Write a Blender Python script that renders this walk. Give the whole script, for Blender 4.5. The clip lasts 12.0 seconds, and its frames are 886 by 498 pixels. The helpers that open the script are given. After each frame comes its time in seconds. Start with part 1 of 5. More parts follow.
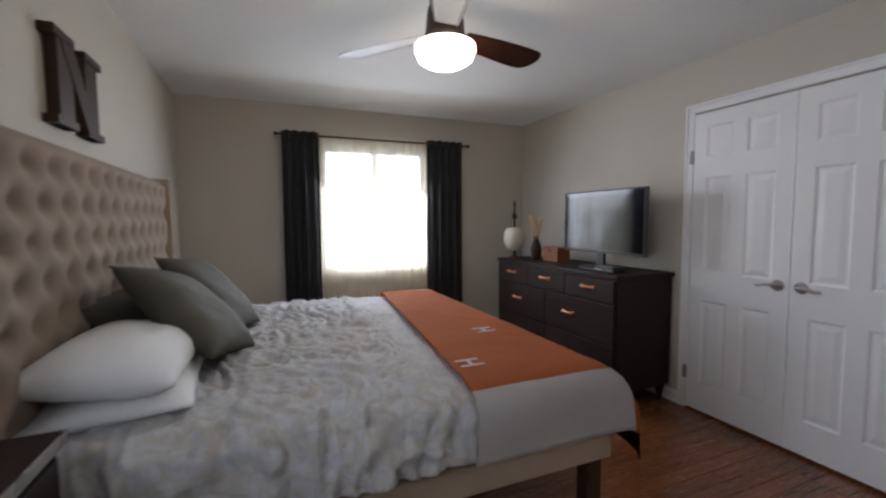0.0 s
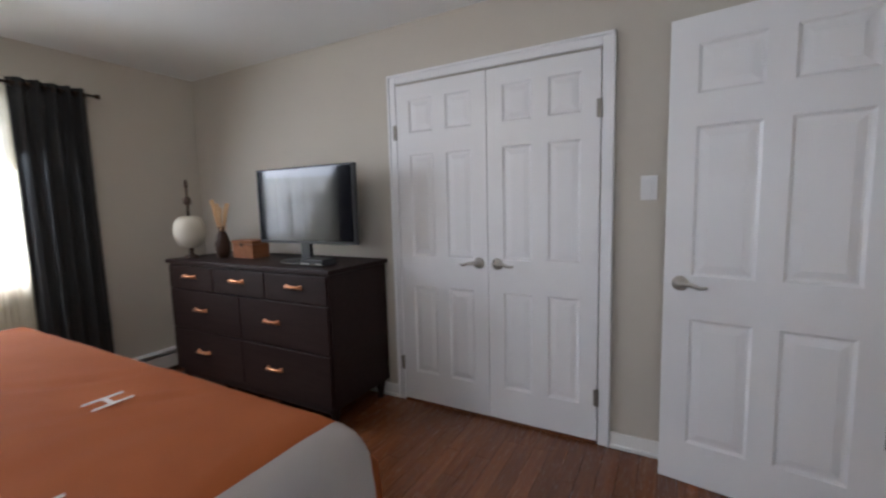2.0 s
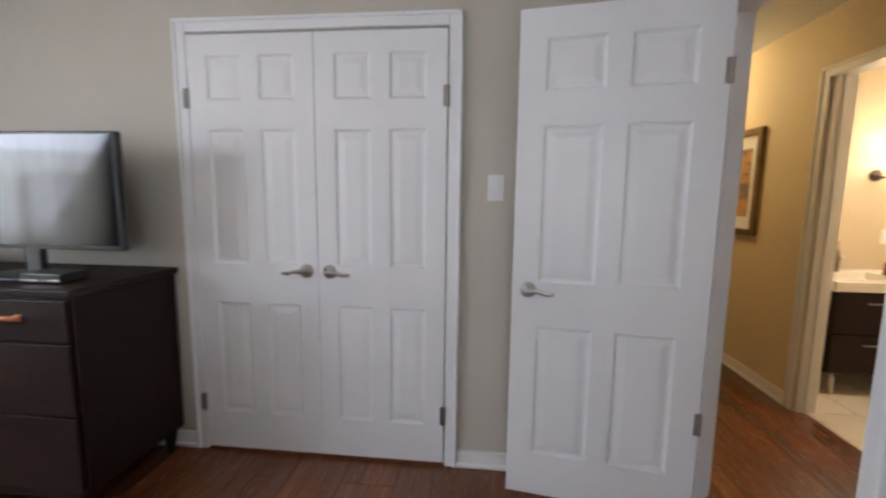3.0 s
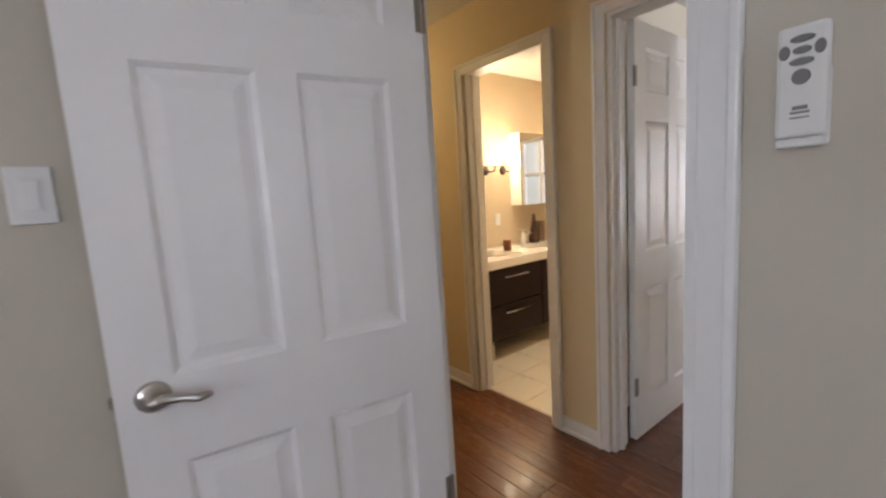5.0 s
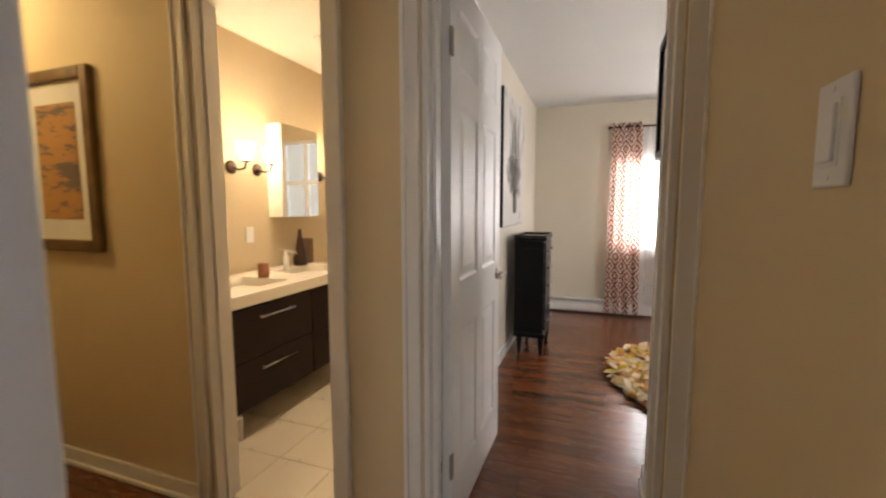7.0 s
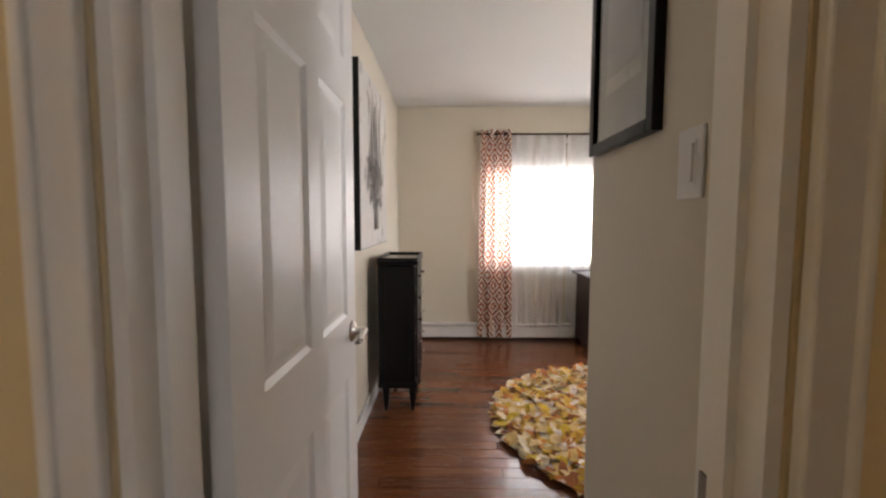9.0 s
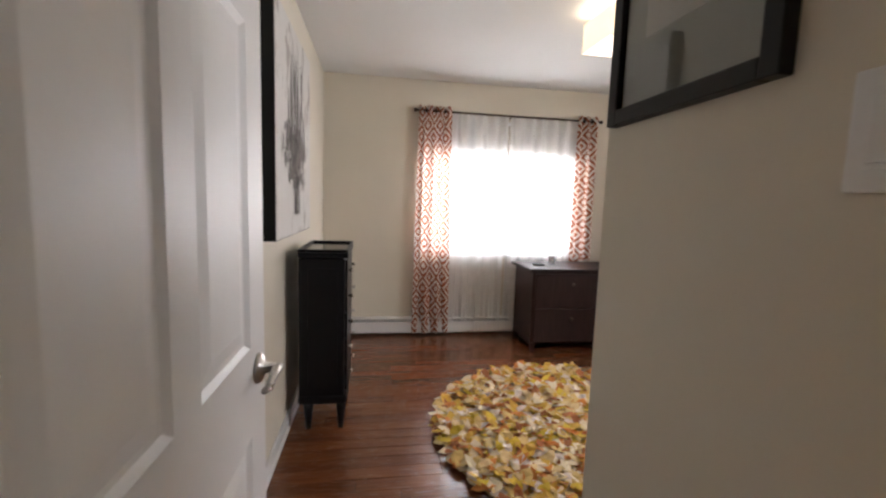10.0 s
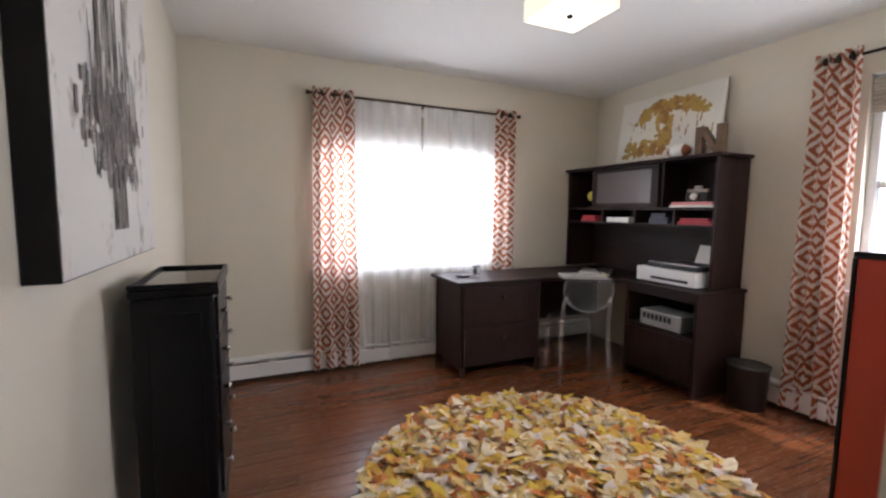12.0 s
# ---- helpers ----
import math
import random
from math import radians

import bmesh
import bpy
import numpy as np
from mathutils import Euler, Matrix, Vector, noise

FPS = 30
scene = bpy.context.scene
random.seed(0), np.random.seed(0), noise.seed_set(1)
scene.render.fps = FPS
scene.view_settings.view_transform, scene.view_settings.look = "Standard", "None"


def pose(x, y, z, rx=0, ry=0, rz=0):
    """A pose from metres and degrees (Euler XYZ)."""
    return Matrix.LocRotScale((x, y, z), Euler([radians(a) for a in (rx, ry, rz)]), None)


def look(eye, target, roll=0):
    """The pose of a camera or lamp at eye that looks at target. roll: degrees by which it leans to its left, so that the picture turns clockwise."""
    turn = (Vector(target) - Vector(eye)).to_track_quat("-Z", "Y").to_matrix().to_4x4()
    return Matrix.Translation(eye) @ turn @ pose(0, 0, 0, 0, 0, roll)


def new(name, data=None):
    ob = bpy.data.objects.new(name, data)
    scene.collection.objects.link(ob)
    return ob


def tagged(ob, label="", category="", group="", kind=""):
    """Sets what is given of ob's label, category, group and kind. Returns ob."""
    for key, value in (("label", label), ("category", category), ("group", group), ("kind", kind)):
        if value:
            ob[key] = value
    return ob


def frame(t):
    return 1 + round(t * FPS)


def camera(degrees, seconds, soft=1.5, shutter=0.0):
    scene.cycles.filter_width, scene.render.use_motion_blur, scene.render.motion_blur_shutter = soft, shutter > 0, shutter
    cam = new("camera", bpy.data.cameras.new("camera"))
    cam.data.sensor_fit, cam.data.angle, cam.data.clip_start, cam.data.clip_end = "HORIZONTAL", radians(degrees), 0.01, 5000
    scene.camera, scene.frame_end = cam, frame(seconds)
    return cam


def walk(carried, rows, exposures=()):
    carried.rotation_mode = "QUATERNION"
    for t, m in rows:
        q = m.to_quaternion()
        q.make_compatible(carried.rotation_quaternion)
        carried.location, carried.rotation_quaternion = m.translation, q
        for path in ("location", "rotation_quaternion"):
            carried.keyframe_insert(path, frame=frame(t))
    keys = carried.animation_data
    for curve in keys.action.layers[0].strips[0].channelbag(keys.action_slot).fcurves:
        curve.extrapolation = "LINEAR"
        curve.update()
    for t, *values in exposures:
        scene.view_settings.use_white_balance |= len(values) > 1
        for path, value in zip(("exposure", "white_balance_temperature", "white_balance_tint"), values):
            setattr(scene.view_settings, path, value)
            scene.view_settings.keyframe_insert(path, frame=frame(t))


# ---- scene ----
cam = camera(93.0, 12.0, soft=2.3, shutter=0.35)
PATH = [
    (0, (0.071, 0.271, 1.326), (0.836, 2.114, 1.189), -0.3),
    (0.5, (0.157, 0.394, 1.354), (1.175, 2.11, 1.223), -1.7),
    (1, (0.269, 0.515, 1.343), (1.546, 2.048, 1.196), -2.6),
    (1.5, (0.397, 0.616, 1.338), (1.911, 1.908, 1.142), -2.8),
    (2, (0.523, 0.748, 1.297), (2.265, 1.708, 1.081), -1.5),
    (2.5, (0.667, 0.826, 1.300), (2.549, 1.463, 1.068), -0.1),
    (3, (0.86, 0.896, 1.305), (2.834, 1.097, 1.056), 0.7),
    (3.5, (1.035, 0.892, 1.323), (3.01, 0.689, 1.075), 0.7),
    (3.7, (1.113, 0.878, 1.324), (3.068, 0.529, 1.082), 0.3),
    (5.3, (1.667, 0.684, 1.264), (3.108, -0.682, 1.021), -3.2),
    (5.5, (1.716, 0.636, 1.235), (3.081, -0.807, 1.002), -2.5),
    (6, (1.899, 0.54, 1.221), (3.02, -1.099, 0.987), -1.7),
    (6.5, (2.013, 0.383, 1.234), (2.908, -1.392, 1.014), -0.9),
    (7, (2.114, 0.171, 1.233), (2.788, -1.702, 1.034), -0.1),
    (7.2, (2.127, 0.079, 1.249), (2.729, -1.819, 1.061), 0.3),
    (8.8, (2.29, -0.554, 1.267), (2.368, -2.547, 1.122), -0.2),
    (9, (2.265, -0.617, 1.255), (2.298, -2.612, 1.109), 0.1),
    (9.5, (2.294, -0.796, 1.247), (2.146, -2.782, 1.07), 0.5),
    (10, (2.33, -0.999, 1.264), (2.011, -2.962, 1.048), 1.9),
    (10.5, (2.328, -1.207, 1.264), (1.887, -3.141, 1.014), 2.3),
    (11, (2.358, -1.388, 1.242), (1.773, -3.286, 1.004), 2.3),
    (11.5, (2.332, -1.534, 1.241), (1.641, -3.398, 1.022), 1.5),
    (12, (2.341, -1.648, 1.253), (1.537, -3.471, 1.072), 0.7),
]
EXPOSURES = [(0.0, -0.36, 5750, 12), (1.0, -0.36, 5750, 12), (2.0, -0.06, 5750, 12), (3.5, 0.15, 5850, 12), (5.5, -0.02, 6000, 14), (7.0, -0.15, 6350, 13),
             (9.0, -0.38, 6300, 14), (10.0, -0.44, 6100, 14), (11.0, -0.68, 5900, 16), (12.0, -0.57, 5750, 14)]
walk(cam, [(t, look(eye, target, roll)) for t, eye, target, roll in PATH], EXPOSURES)

# ---- world, large lights ----
world = bpy.data.worlds.new("world")
scene.world = world
world.use_nodes = True
wn = world.node_tree
sky = wn.nodes.new("ShaderNodeTexSky")
sky.sky_type, sky.sun_disc = "NISHITA", False
sky.sun_elevation, sky.sun_rotation = radians(60), radians(-35)
wn.links.new(sky.outputs[0], wn.nodes["Background"].inputs[0])
wn.nodes["Background"].inputs[1].default_value = 0.08


def lamp(name, kind, matrix, power, color=(1, 1, 1), size=0.1, size_y=None):
    data = bpy.data.lights.new(name, kind)
    data.energy, data.color = power, color
    if kind == "AREA":
        data.size = size
        if size_y:
            data.shape, data.size_y = "RECTANGLE", size_y
    elif kind == "POINT":
        data.shadow_soft_size = size
    elif kind == "SUN":
        data.angle = size
    ob = new(name, data)
    ob.matrix_world = matrix
    return ob


WARM = (1.0, 0.72, 0.42)
SUN_DIR = Vector((0.29, -0.41, -0.87))
lamp("sun", "SUN", look((-6, 0, 8), Vector((-6, 0, 8)) + SUN_DIR), 5.0, (1, 0.95, 0.86), radians(0.5))
lamp("bedroom_window_light", "AREA", look((1.08, 4.46, 1.45), (0.95, 2.0, -0.35)), 55, (0.92, 0.95, 1.0), 1.0, 1.15)
# fill for the bed's near side, set in an added window out of view
lamp("bedroom_side_fill", "AREA", look((-0.68, 0.60, 1.45), (2.0, 1.4, 0.6)), 6.5, (0.94, 0.97, 1.0), 0.8, 1.0)
lamp("office_window_light", "AREA", look((1.12, -5.06, 1.26), (1.12, 0, 1.0)), 58, (1.0, 0.97, 0.93), 1.4, 0.90)
lamp("office_side_window_light", "AREA", look((-0.86, -2.38, 1.32), (2, -2.38, 1.0)), 40, (1.0, 0.98, 0.95), 0.9, 0.95)
lamp("fan_bulb", "POINT", pose(0.88, 2.18, 2.085), 8.0, (1.0, 0.78, 0.50), 0.10)
lamp("office_lamp_bulb", "POINT", pose(0.99, -3.285, 2.23), 6, (1.0, 0.86, 0.66), 0.06)
lamp("hall_bulb", "POINT", pose(4.7, -0.56, 2.16), 17, (1.0, 0.74, 0.36), 0.08)
for sy in (-2.02, -2.25, -2.98):
    lamp("sconce_bulb", "POINT", pose(4.27, sy, 1.60), 9, (1.0, 0.74, 0.42), 0.05)
lamp("bath_ceiling_light", "AREA", look((3.5, -2.2, 2.37), (3.5, -2.2, 0)), 18, (1.0, 0.82, 0.56), 0.25)

# ---- materials ----


def nodes_of(name):
    m = bpy.data.materials.new(name)
    m.use_nodes = True
    t = m.node_tree
    return m, t, t.nodes["Principled BSDF"]


def mix_rgb(t, fac, a, b):
    n = t.nodes.new("ShaderNodeMix")
    n.data_type = "RGBA"
    for k, v in ((0, fac), (6, a), (7, b)):
        if isinstance(v, (int, float)):
            n.inputs[k].default_value = v
        elif isinstance(v, (tuple, list)):
            n.inputs[k].default_value = (*v, 1)
        else:
            t.links.new(v, n.inputs[k])
    return n.outputs[2]


def math_node(t, op, a, b=0.0):
    n = t.nodes.new("ShaderNodeMath")
    n.operation = op
    for k, v in ((0, a), (1, b)):
        if isinstance(v, (int, float)):
            n.inputs[k].default_value = v
        else:
            t.links.new(v, n.inputs[k])
    return n.outputs[0]


def coords(t, scale=(1, 1, 1), kind="Object"):
    c, mp = t.nodes.new("ShaderNodeTexCoord"), t.nodes.new("ShaderNodeMapping")
    mp.inputs["Scale"].default_value = scale
    t.links.new(c.outputs[kind], mp.inputs[0])
    return mp.outputs[0]


def noise_tex(t, vec, scale, detail=4, rough=0.55):
    n = t.nodes.new("ShaderNodeTexNoise")
    n.inputs["Scale"].default_value, n.inputs["Detail"].default_value, n.inputs["Roughness"].default_value = scale, detail, rough
    t.links.new(vec, n.inputs["Vector"])
    return n.outputs["Fac"]


def ramp(t, fac, a, b):
    n = t.nodes.new("ShaderNodeMapRange")
    n.inputs["From Min"].default_value, n.inputs["From Max"].default_value = a, b
    t.links.new(fac, n.inputs["Value"])
    return n.outputs[0]


def bump(t, bsdf, height, strength, dist=0.01):
    n = t.nodes.new("ShaderNodeBump")
    n.inputs["Strength"].default_value, n.inputs["Distance"].default_value = strength, dist
    t.links.new(height, n.inputs["Height"])
    t.links.new(n.outputs[0], bsdf.inputs["Normal"])


def surface(name, a, b, rough=0.6, scale=3.0, fine=60.0, relief=0.1, stretch=(1, 1, 1), metal=0.0, rough_var=0.12, spec=0.5):
    """Two colours mixed by broad stains, with fine grain in the relief and the gloss."""
    m, t, s = nodes_of(name)
    v = coords(t, stretch)
    big, small = noise_tex(t, v, scale), noise_tex(t, v, fine, 3)
    fac = math_node(t, "ADD", math_node(t, "MULTIPLY", ramp(t, big, 0.3, 0.7), 0.7), math_node(t, "MULTIPLY", small, 0.3))
    t.links.new(mix_rgb(t, fac, a, b), s.inputs["Base Color"])
    r = math_node(t, "ADD", rough - rough_var / 2, math_node(t, "MULTIPLY", big, rough_var))
    t.links.new(r, s.inputs["Roughness"])
    s.inputs["Metallic"].default_value = metal
    s.inputs["Specular IOR Level"].default_value = spec
    if relief:
        bump(t, s, small, relief, 0.004)
    return m


def glow(name, color, strength):
    m, t, s = nodes_of(name)
    s.inputs["Base Color"].default_value = (*color, 1)
    s.inputs["Emission Color"].default_value = (*color, 1)
    s.inputs["Emission Strength"].default_value = strength
    return m


def sheer_material(name, color, clear):
    m, t, s = nodes_of(name)
    out = t.nodes["Material Output"]
    tr, tl, df, m1, m2 = (t.nodes.new("ShaderNode" + k) for k in ("BsdfTransparent", "BsdfTranslucent", "BsdfDiffuse", "MixShader", "MixShader"))
    v = coords(t, (1, 1, 1))
    weave = noise_tex(t, v, 25, 3)
    for n in (tl, df):
        n.inputs[0].default_value = (*color, 1)
    m1.inputs[0].default_value = 0.45
    t.links.new(tl.outputs[0], m1.inputs[1])
    t.links.new(df.outputs[0], m1.inputs[2])
    t.links.new(math_node(t, "ADD", 1 - clear - 0.06, math_node(t, "MULTIPLY", weave, 0.12)), m2.inputs[0])
    t.links.new(tr.outputs[0], m2.inputs[1])
    t.links.new(m1.outputs[0], m2.inputs[2])
    t.links.new(m2.outputs[0], out.inputs["Surface"])
    return m


def wood(name, a, b, rough, stretch=(1, 14, 14), scale=2.5, random_tone=0.0, coat=0.0, kind="Object"):
    m, t, s = nodes_of(name)
    v = coords(t, stretch, kind)
    if random_tone:
        info = t.nodes.new("ShaderNodeObjectInfo")
        geo = t.nodes.new("ShaderNodeNewGeometry")
        rnd = math_node(t, "FRACT", math_node(t, "ADD", info.outputs["Random"], geo.outputs["Random Per Island"]))
        sh = t.nodes.new("ShaderNodeVectorMath")
        sh.operation = "ADD"
        t.links.new(v, sh.inputs[0])
        comb = t.nodes.new("ShaderNodeCombineXYZ")
        for k in range(3):
            t.links.new(math_node(t, "MULTIPLY", rnd, 37.0), comb.inputs[k])
        t.links.new(comb.outputs[0], sh.inputs[1])
        v = sh.outputs[0]
    g = noise_tex(t, v, scale, 6, 0.65)
    f = noise_tex(t, v, scale * 6, 3)
    fac = math_node(t, "ADD", math_node(t, "MULTIPLY", ramp(t, g, 0.3, 0.7), 0.75), math_node(t, "MULTIPLY", f, 0.25))
    col = mix_rgb(t, fac, a, b)
    if random_tone:
        hsv = t.nodes.new("ShaderNodeHueSaturation")
        t.links.new(col, hsv.inputs["Color"])
        t.links.new(math_node(t, "ADD", 1 - random_tone / 2, math_node(t, "MULTIPLY", rnd, random_tone)), hsv.inputs["Value"])
        col = hsv.outputs[0]
    t.links.new(col, s.inputs["Base Color"])
    t.links.new(math_node(t, "ADD", rough - 0.05, math_node(t, "MULTIPLY", f, 0.12)), s.inputs["Roughness"])
    s.inputs["Coat Weight"].default_value = coat
    s.inputs["Specular IOR Level"].default_value = 0.5 if coat else 0.2
    bump(t, s, f, 0.06, 0.002)
    return m


def ikat(name):
    """Cream cloth woven with nested rust diamonds; x runs across the width, z down the drop."""
    m, t, s = nodes_of(name)
    uv = t.nodes.new("ShaderNodeUVMap")
    sep = t.nodes.new("ShaderNodeSeparateXYZ")
    t.links.new(uv.outputs[0], sep.inputs[0])
    wob = noise_tex(t, coords(t, (1, 1, 1), "UV"), 60, 2)

    def tri(v, period):
        return math_node(t, "MULTIPLY", math_node(t, "PINGPONG", math_node(t, "DIVIDE", v, period), 0.5), 2.0)
    d = math_node(t, "ADD", tri(sep.outputs[0], 0.145), math_node(t, "MULTIPLY", tri(sep.outputs[1], 0.215), 1.2))
    d = math_node(t, "ADD", d, math_node(t, "MULTIPLY", math_node(t, "SUBTRACT", wob, 0.5), 0.35))
    rings = math_node(t, "FRACT", math_node(t, "MULTIPLY", d, 1.55))
    line = math_node(t, "GREATER_THAN", rings, 0.50)
    w = noise_tex(t, coords(t, (300, 300, 300), "UV"), 1, 1)
    rust = mix_rgb(t, w, (0.35, 0.105, 0.045), (0.47, 0.17, 0.08))
    col = mix_rgb(t, line, (0.80, 0.75, 0.69), rust)
    t.links.new(col, s.inputs["Base Color"])
    s.inputs["Roughness"].default_value = 0.85
    tl, mx = t.nodes.new("ShaderNodeBsdfTranslucent"), t.nodes.new("ShaderNodeMixShader")
    t.links.new(col, tl.inputs[0])
    mx.inputs[0].default_value = 0.48
    t.links.new(s.outputs[0], mx.inputs[1])
    t.links.new(tl.outputs[0], mx.inputs[2])
    t.links.new(mx.outputs[0], t.nodes["Material Output"].inputs["Surface"])
    return m


def duvet_material():
    m, t, s = nodes_of("duvet_print")
    v = coords(t)
    vor = t.nodes.new("ShaderNodeTexVoronoi")
    vor.feature, vor.inputs["Scale"].default_value = "DISTANCE_TO_EDGE", 9.0
    wv = t.nodes.new("ShaderNodeVectorMath")
    wv.operation = "ADD"
    nz = t.nodes.new("ShaderNodeTexNoise")
    nz.inputs["Scale"].default_value = 4.0
    t.links.new(v, nz.inputs["Vector"])
    t.links.new(v, wv.inputs[0])
    t.links.new(nz.outputs["Color"], wv.inputs[1])
    t.links.new(wv.outputs[0], vor.inputs["Vector"])
    lace = ramp(t, vor.outputs["Distance"], 0.05, 0.11)
    blue = math_node(t, "GREATER_THAN", noise_tex(t, v, 14, 3), 0.56)
    tan = math_node(t, "GREATER_THAN", noise_tex(t, v, 9, 2), 0.60)
    c = mix_rgb(t, math_node(t, "MULTIPLY", blue, 0.30), (0.86, 0.86, 0.88), (0.52, 0.56, 0.63))
    c = mix_rgb(t, math_node(t, "MULTIPLY", tan, 0.38), c, (0.70, 0.60, 0.47))
    c = mix_rgb(t, lace, (0.80, 0.775, 0.73), c)
    t.links.new(c, s.inputs["Base Color"])
    s.inputs["Roughness"].default_value = 0.85
    bump(t, s, noise_tex(t, v, 34, 4), 0.5, 0.014)
    return m


def canvas_material(name, paper, ink, scale, threshold, stretch, gold=None):
    m, t, s = nodes_of(name)
    v = coords(t, stretch)
    n = noise_tex(t, v, scale, 8, 0.7)
    mask = ramp(t, n, threshold, threshold + 0.06)
    c = mix_rgb(t, mask, paper, ink)
    if gold:
        c = mix_rgb(t, ramp(t, noise_tex(t, v, scale * 0.45, 6, 0.6), 0.5, 0.56), c, gold)
    t.links.new(c, s.inputs["Base Color"])
    s.inputs["Roughness"].default_value = 0.7
    bump(t, s, n, 0.15, 0.004)
    return m


WALL_BED = surface("bedroom_wall_paint", (0.50, 0.46, 0.40), (0.54, 0.50, 0.43), 0.75, 1.5, 220, 0.05)
WALL_HALL = surface("hall_wall_paint", (0.60, 0.49, 0.30), (0.64, 0.52, 0.33), 0.7, 1.5, 220, 0.05)
WALL_OFF = surface("office_wall_paint", (0.64, 0.59, 0.49), (0.68, 0.63, 0.53), 0.72, 1.5, 220, 0.05)
WALL_BATH = surface("bath_wall_paint", (0.52, 0.42, 0.28), (0.56, 0.46, 0.31), 0.6, 1.5, 200, 0.04)
CEIL = surface("ceiling_paint", (0.72, 0.72, 0.70), (0.77, 0.77, 0.75), 0.85, 1.2, 160, 0.08)
WHITE = surface("white_gloss_paint", (0.74, 0.74, 0.76), (0.80, 0.80, 0.81), 0.38, 2.0, 120, 0.03)
TRIM = surface("trim_paint", (0.74, 0.73, 0.71), (0.80, 0.79, 0.77), 0.4, 2.0, 120, 0.03)
FLOOR_WOOD = wood("oak_floor_stain", (0.085, 0.026, 0.010), (0.205, 0.072, 0.026), 0.25, (1.2, 22, 1), 2.0, 0.38, 0.25)
UNDER = surface("floor_gap", (0.02, 0.012, 0.008), (0.035, 0.02, 0.012), 0.9)
ESPRESSO = wood("espresso_wood", (0.012, 0.006, 0.005), (0.026, 0.013, 0.011), 0.50, (14, 1.5, 14), 2.5)
ESPRESSO_Z = wood("espresso_wood_upright", (0.016, 0.008, 0.007), (0.036, 0.018, 0.015), 0.45, (14, 14, 1.5), 2.5)
BLACK_WOOD = surface("black_lacquer", (0.005, 0.005, 0.006), (0.009, 0.008, 0.008), 0.3, 3, 60, 0.02, spec=0.2)
DARK_LEG = wood("dark_bed_wood", (0.03, 0.016, 0.01), (0.06, 0.03, 0.018), 0.45, (10, 10, 1.5))
BLACK = surface("black_plastic", (0.008, 0.008, 0.009), (0.016, 0.016, 0.017), 0.4, 4, 150, 0.04)
SCREEN = surface("tv_glass", (0.004, 0.004, 0.006), (0.006, 0.006, 0.008), 0.08, 2, 20, 0, rough_var=0.02, spec=0.3)
STEEL = surface("satin_nickel", (0.46, 0.44, 0.41), (0.56, 0.53, 0.49), 0.28, 6, 150, 0.03, metal=1.0)
HINGE = surface("dull_hinge_metal", (0.22, 0.20, 0.18), (0.34, 0.31, 0.27), 0.42, 8, 150, 0.05, metal=0.9)
COPPER = surface("copper_pull", (0.62, 0.27, 0.13), (0.72, 0.34, 0.18), 0.35, 8, 150, 0.08, metal=0.6)
BRONZE = surface("dark_bronze", (0.05, 0.035, 0.028), (0.09, 0.06, 0.045), 0.4, 8, 150, 0.05, metal=0.8)
SHEER = sheer_material("sheer_voile", (0.92, 0.91, 0.90), 0.15)
SHEER_CREAM = sheer_material("cream_sheer", (0.84, 0.78, 0.62), 0.36)
DARK_CLOTH = surface("charcoal_curtain", (0.018, 0.019, 0.020), (0.034, 0.035, 0.035), 0.9, 5, 320, 0.3)
IKAT = ikat("ikat_curtain")
DUVET = duvet_material()
LINEN = surface("white_linen", (0.80, 0.81, 0.83), (0.86, 0.86, 0.87), 0.85, 5, 260, 0.2)
OLIVE = surface("olive_velvet", (0.052, 0.048, 0.036), (0.10, 0.092, 0.070), 0.8, 4, 300, 0.3)
ORANGE = surface("orange_wool", (0.50, 0.135, 0.032), (0.58, 0.17, 0.045), 0.92, 5, 400, 0.35)
GREY_WOOL = surface("pale_wool", (0.66, 0.62, 0.60), (0.72, 0.68, 0.66), 0.92, 5, 400, 0.35)
TUFT = surface("beige_linen_upholstery", (0.25, 0.19, 0.145), (0.31, 0.24, 0.185), 0.85, 4, 380, 0.3)
BEDRAIL = surface("taupe_rail_cloth", (0.34, 0.26, 0.20), (0.42, 0.33, 0.25), 0.85, 4, 380, 0.3)
SHADE = surface("woven_blind", (0.42, 0.38, 0.32), (0.52, 0.47, 0.40), 0.9, 6, 200, 0.3, (1, 1, 8))
RED = surface("red_lacquer", (0.30, 0.030, 0.014), (0.38, 0.045, 0.02), 0.35, 3, 80, 0.05)
TILE = surface("cream_tile", (0.66, 0.58, 0.44), (0.72, 0.64, 0.50), 0.28, 3, 60, 0.04)
CERAMIC = surface("white_ceramic", (0.80, 0.76, 0.68), (0.84, 0.80, 0.72), 0.15, 3, 60, 0.0)
PRINTER_WHITE = surface("white_plastic", (0.68, 0.68, 0.68), (0.74, 0.74, 0.73), 0.4, 4, 150, 0.03)
PAPER = surface("paper", (0.72, 0.71, 0.68), (0.78, 0.77, 0.75), 0.8, 4, 200, 0.05)
PINK = surface("pink_card", (0.62, 0.22, 0.24), (0.68, 0.27, 0.28), 0.6)
CRIMSON = surface("crimson_cloth", (0.34, 0.02, 0.03), (0.42, 0.03, 0.04), 0.6)
NAVY = surface("navy_card", (0.03, 0.03, 0.06), (0.05, 0.05, 0.08), 0.5)
YELLOW = surface("globe_yellow", (0.55, 0.45, 0.05), (0.65, 0.52, 0.10), 0.4)
TIMBER = wood("old_timber", (0.10, 0.065, 0.04), (0.22, 0.15, 0.10), 0.7, (6, 6, 2))
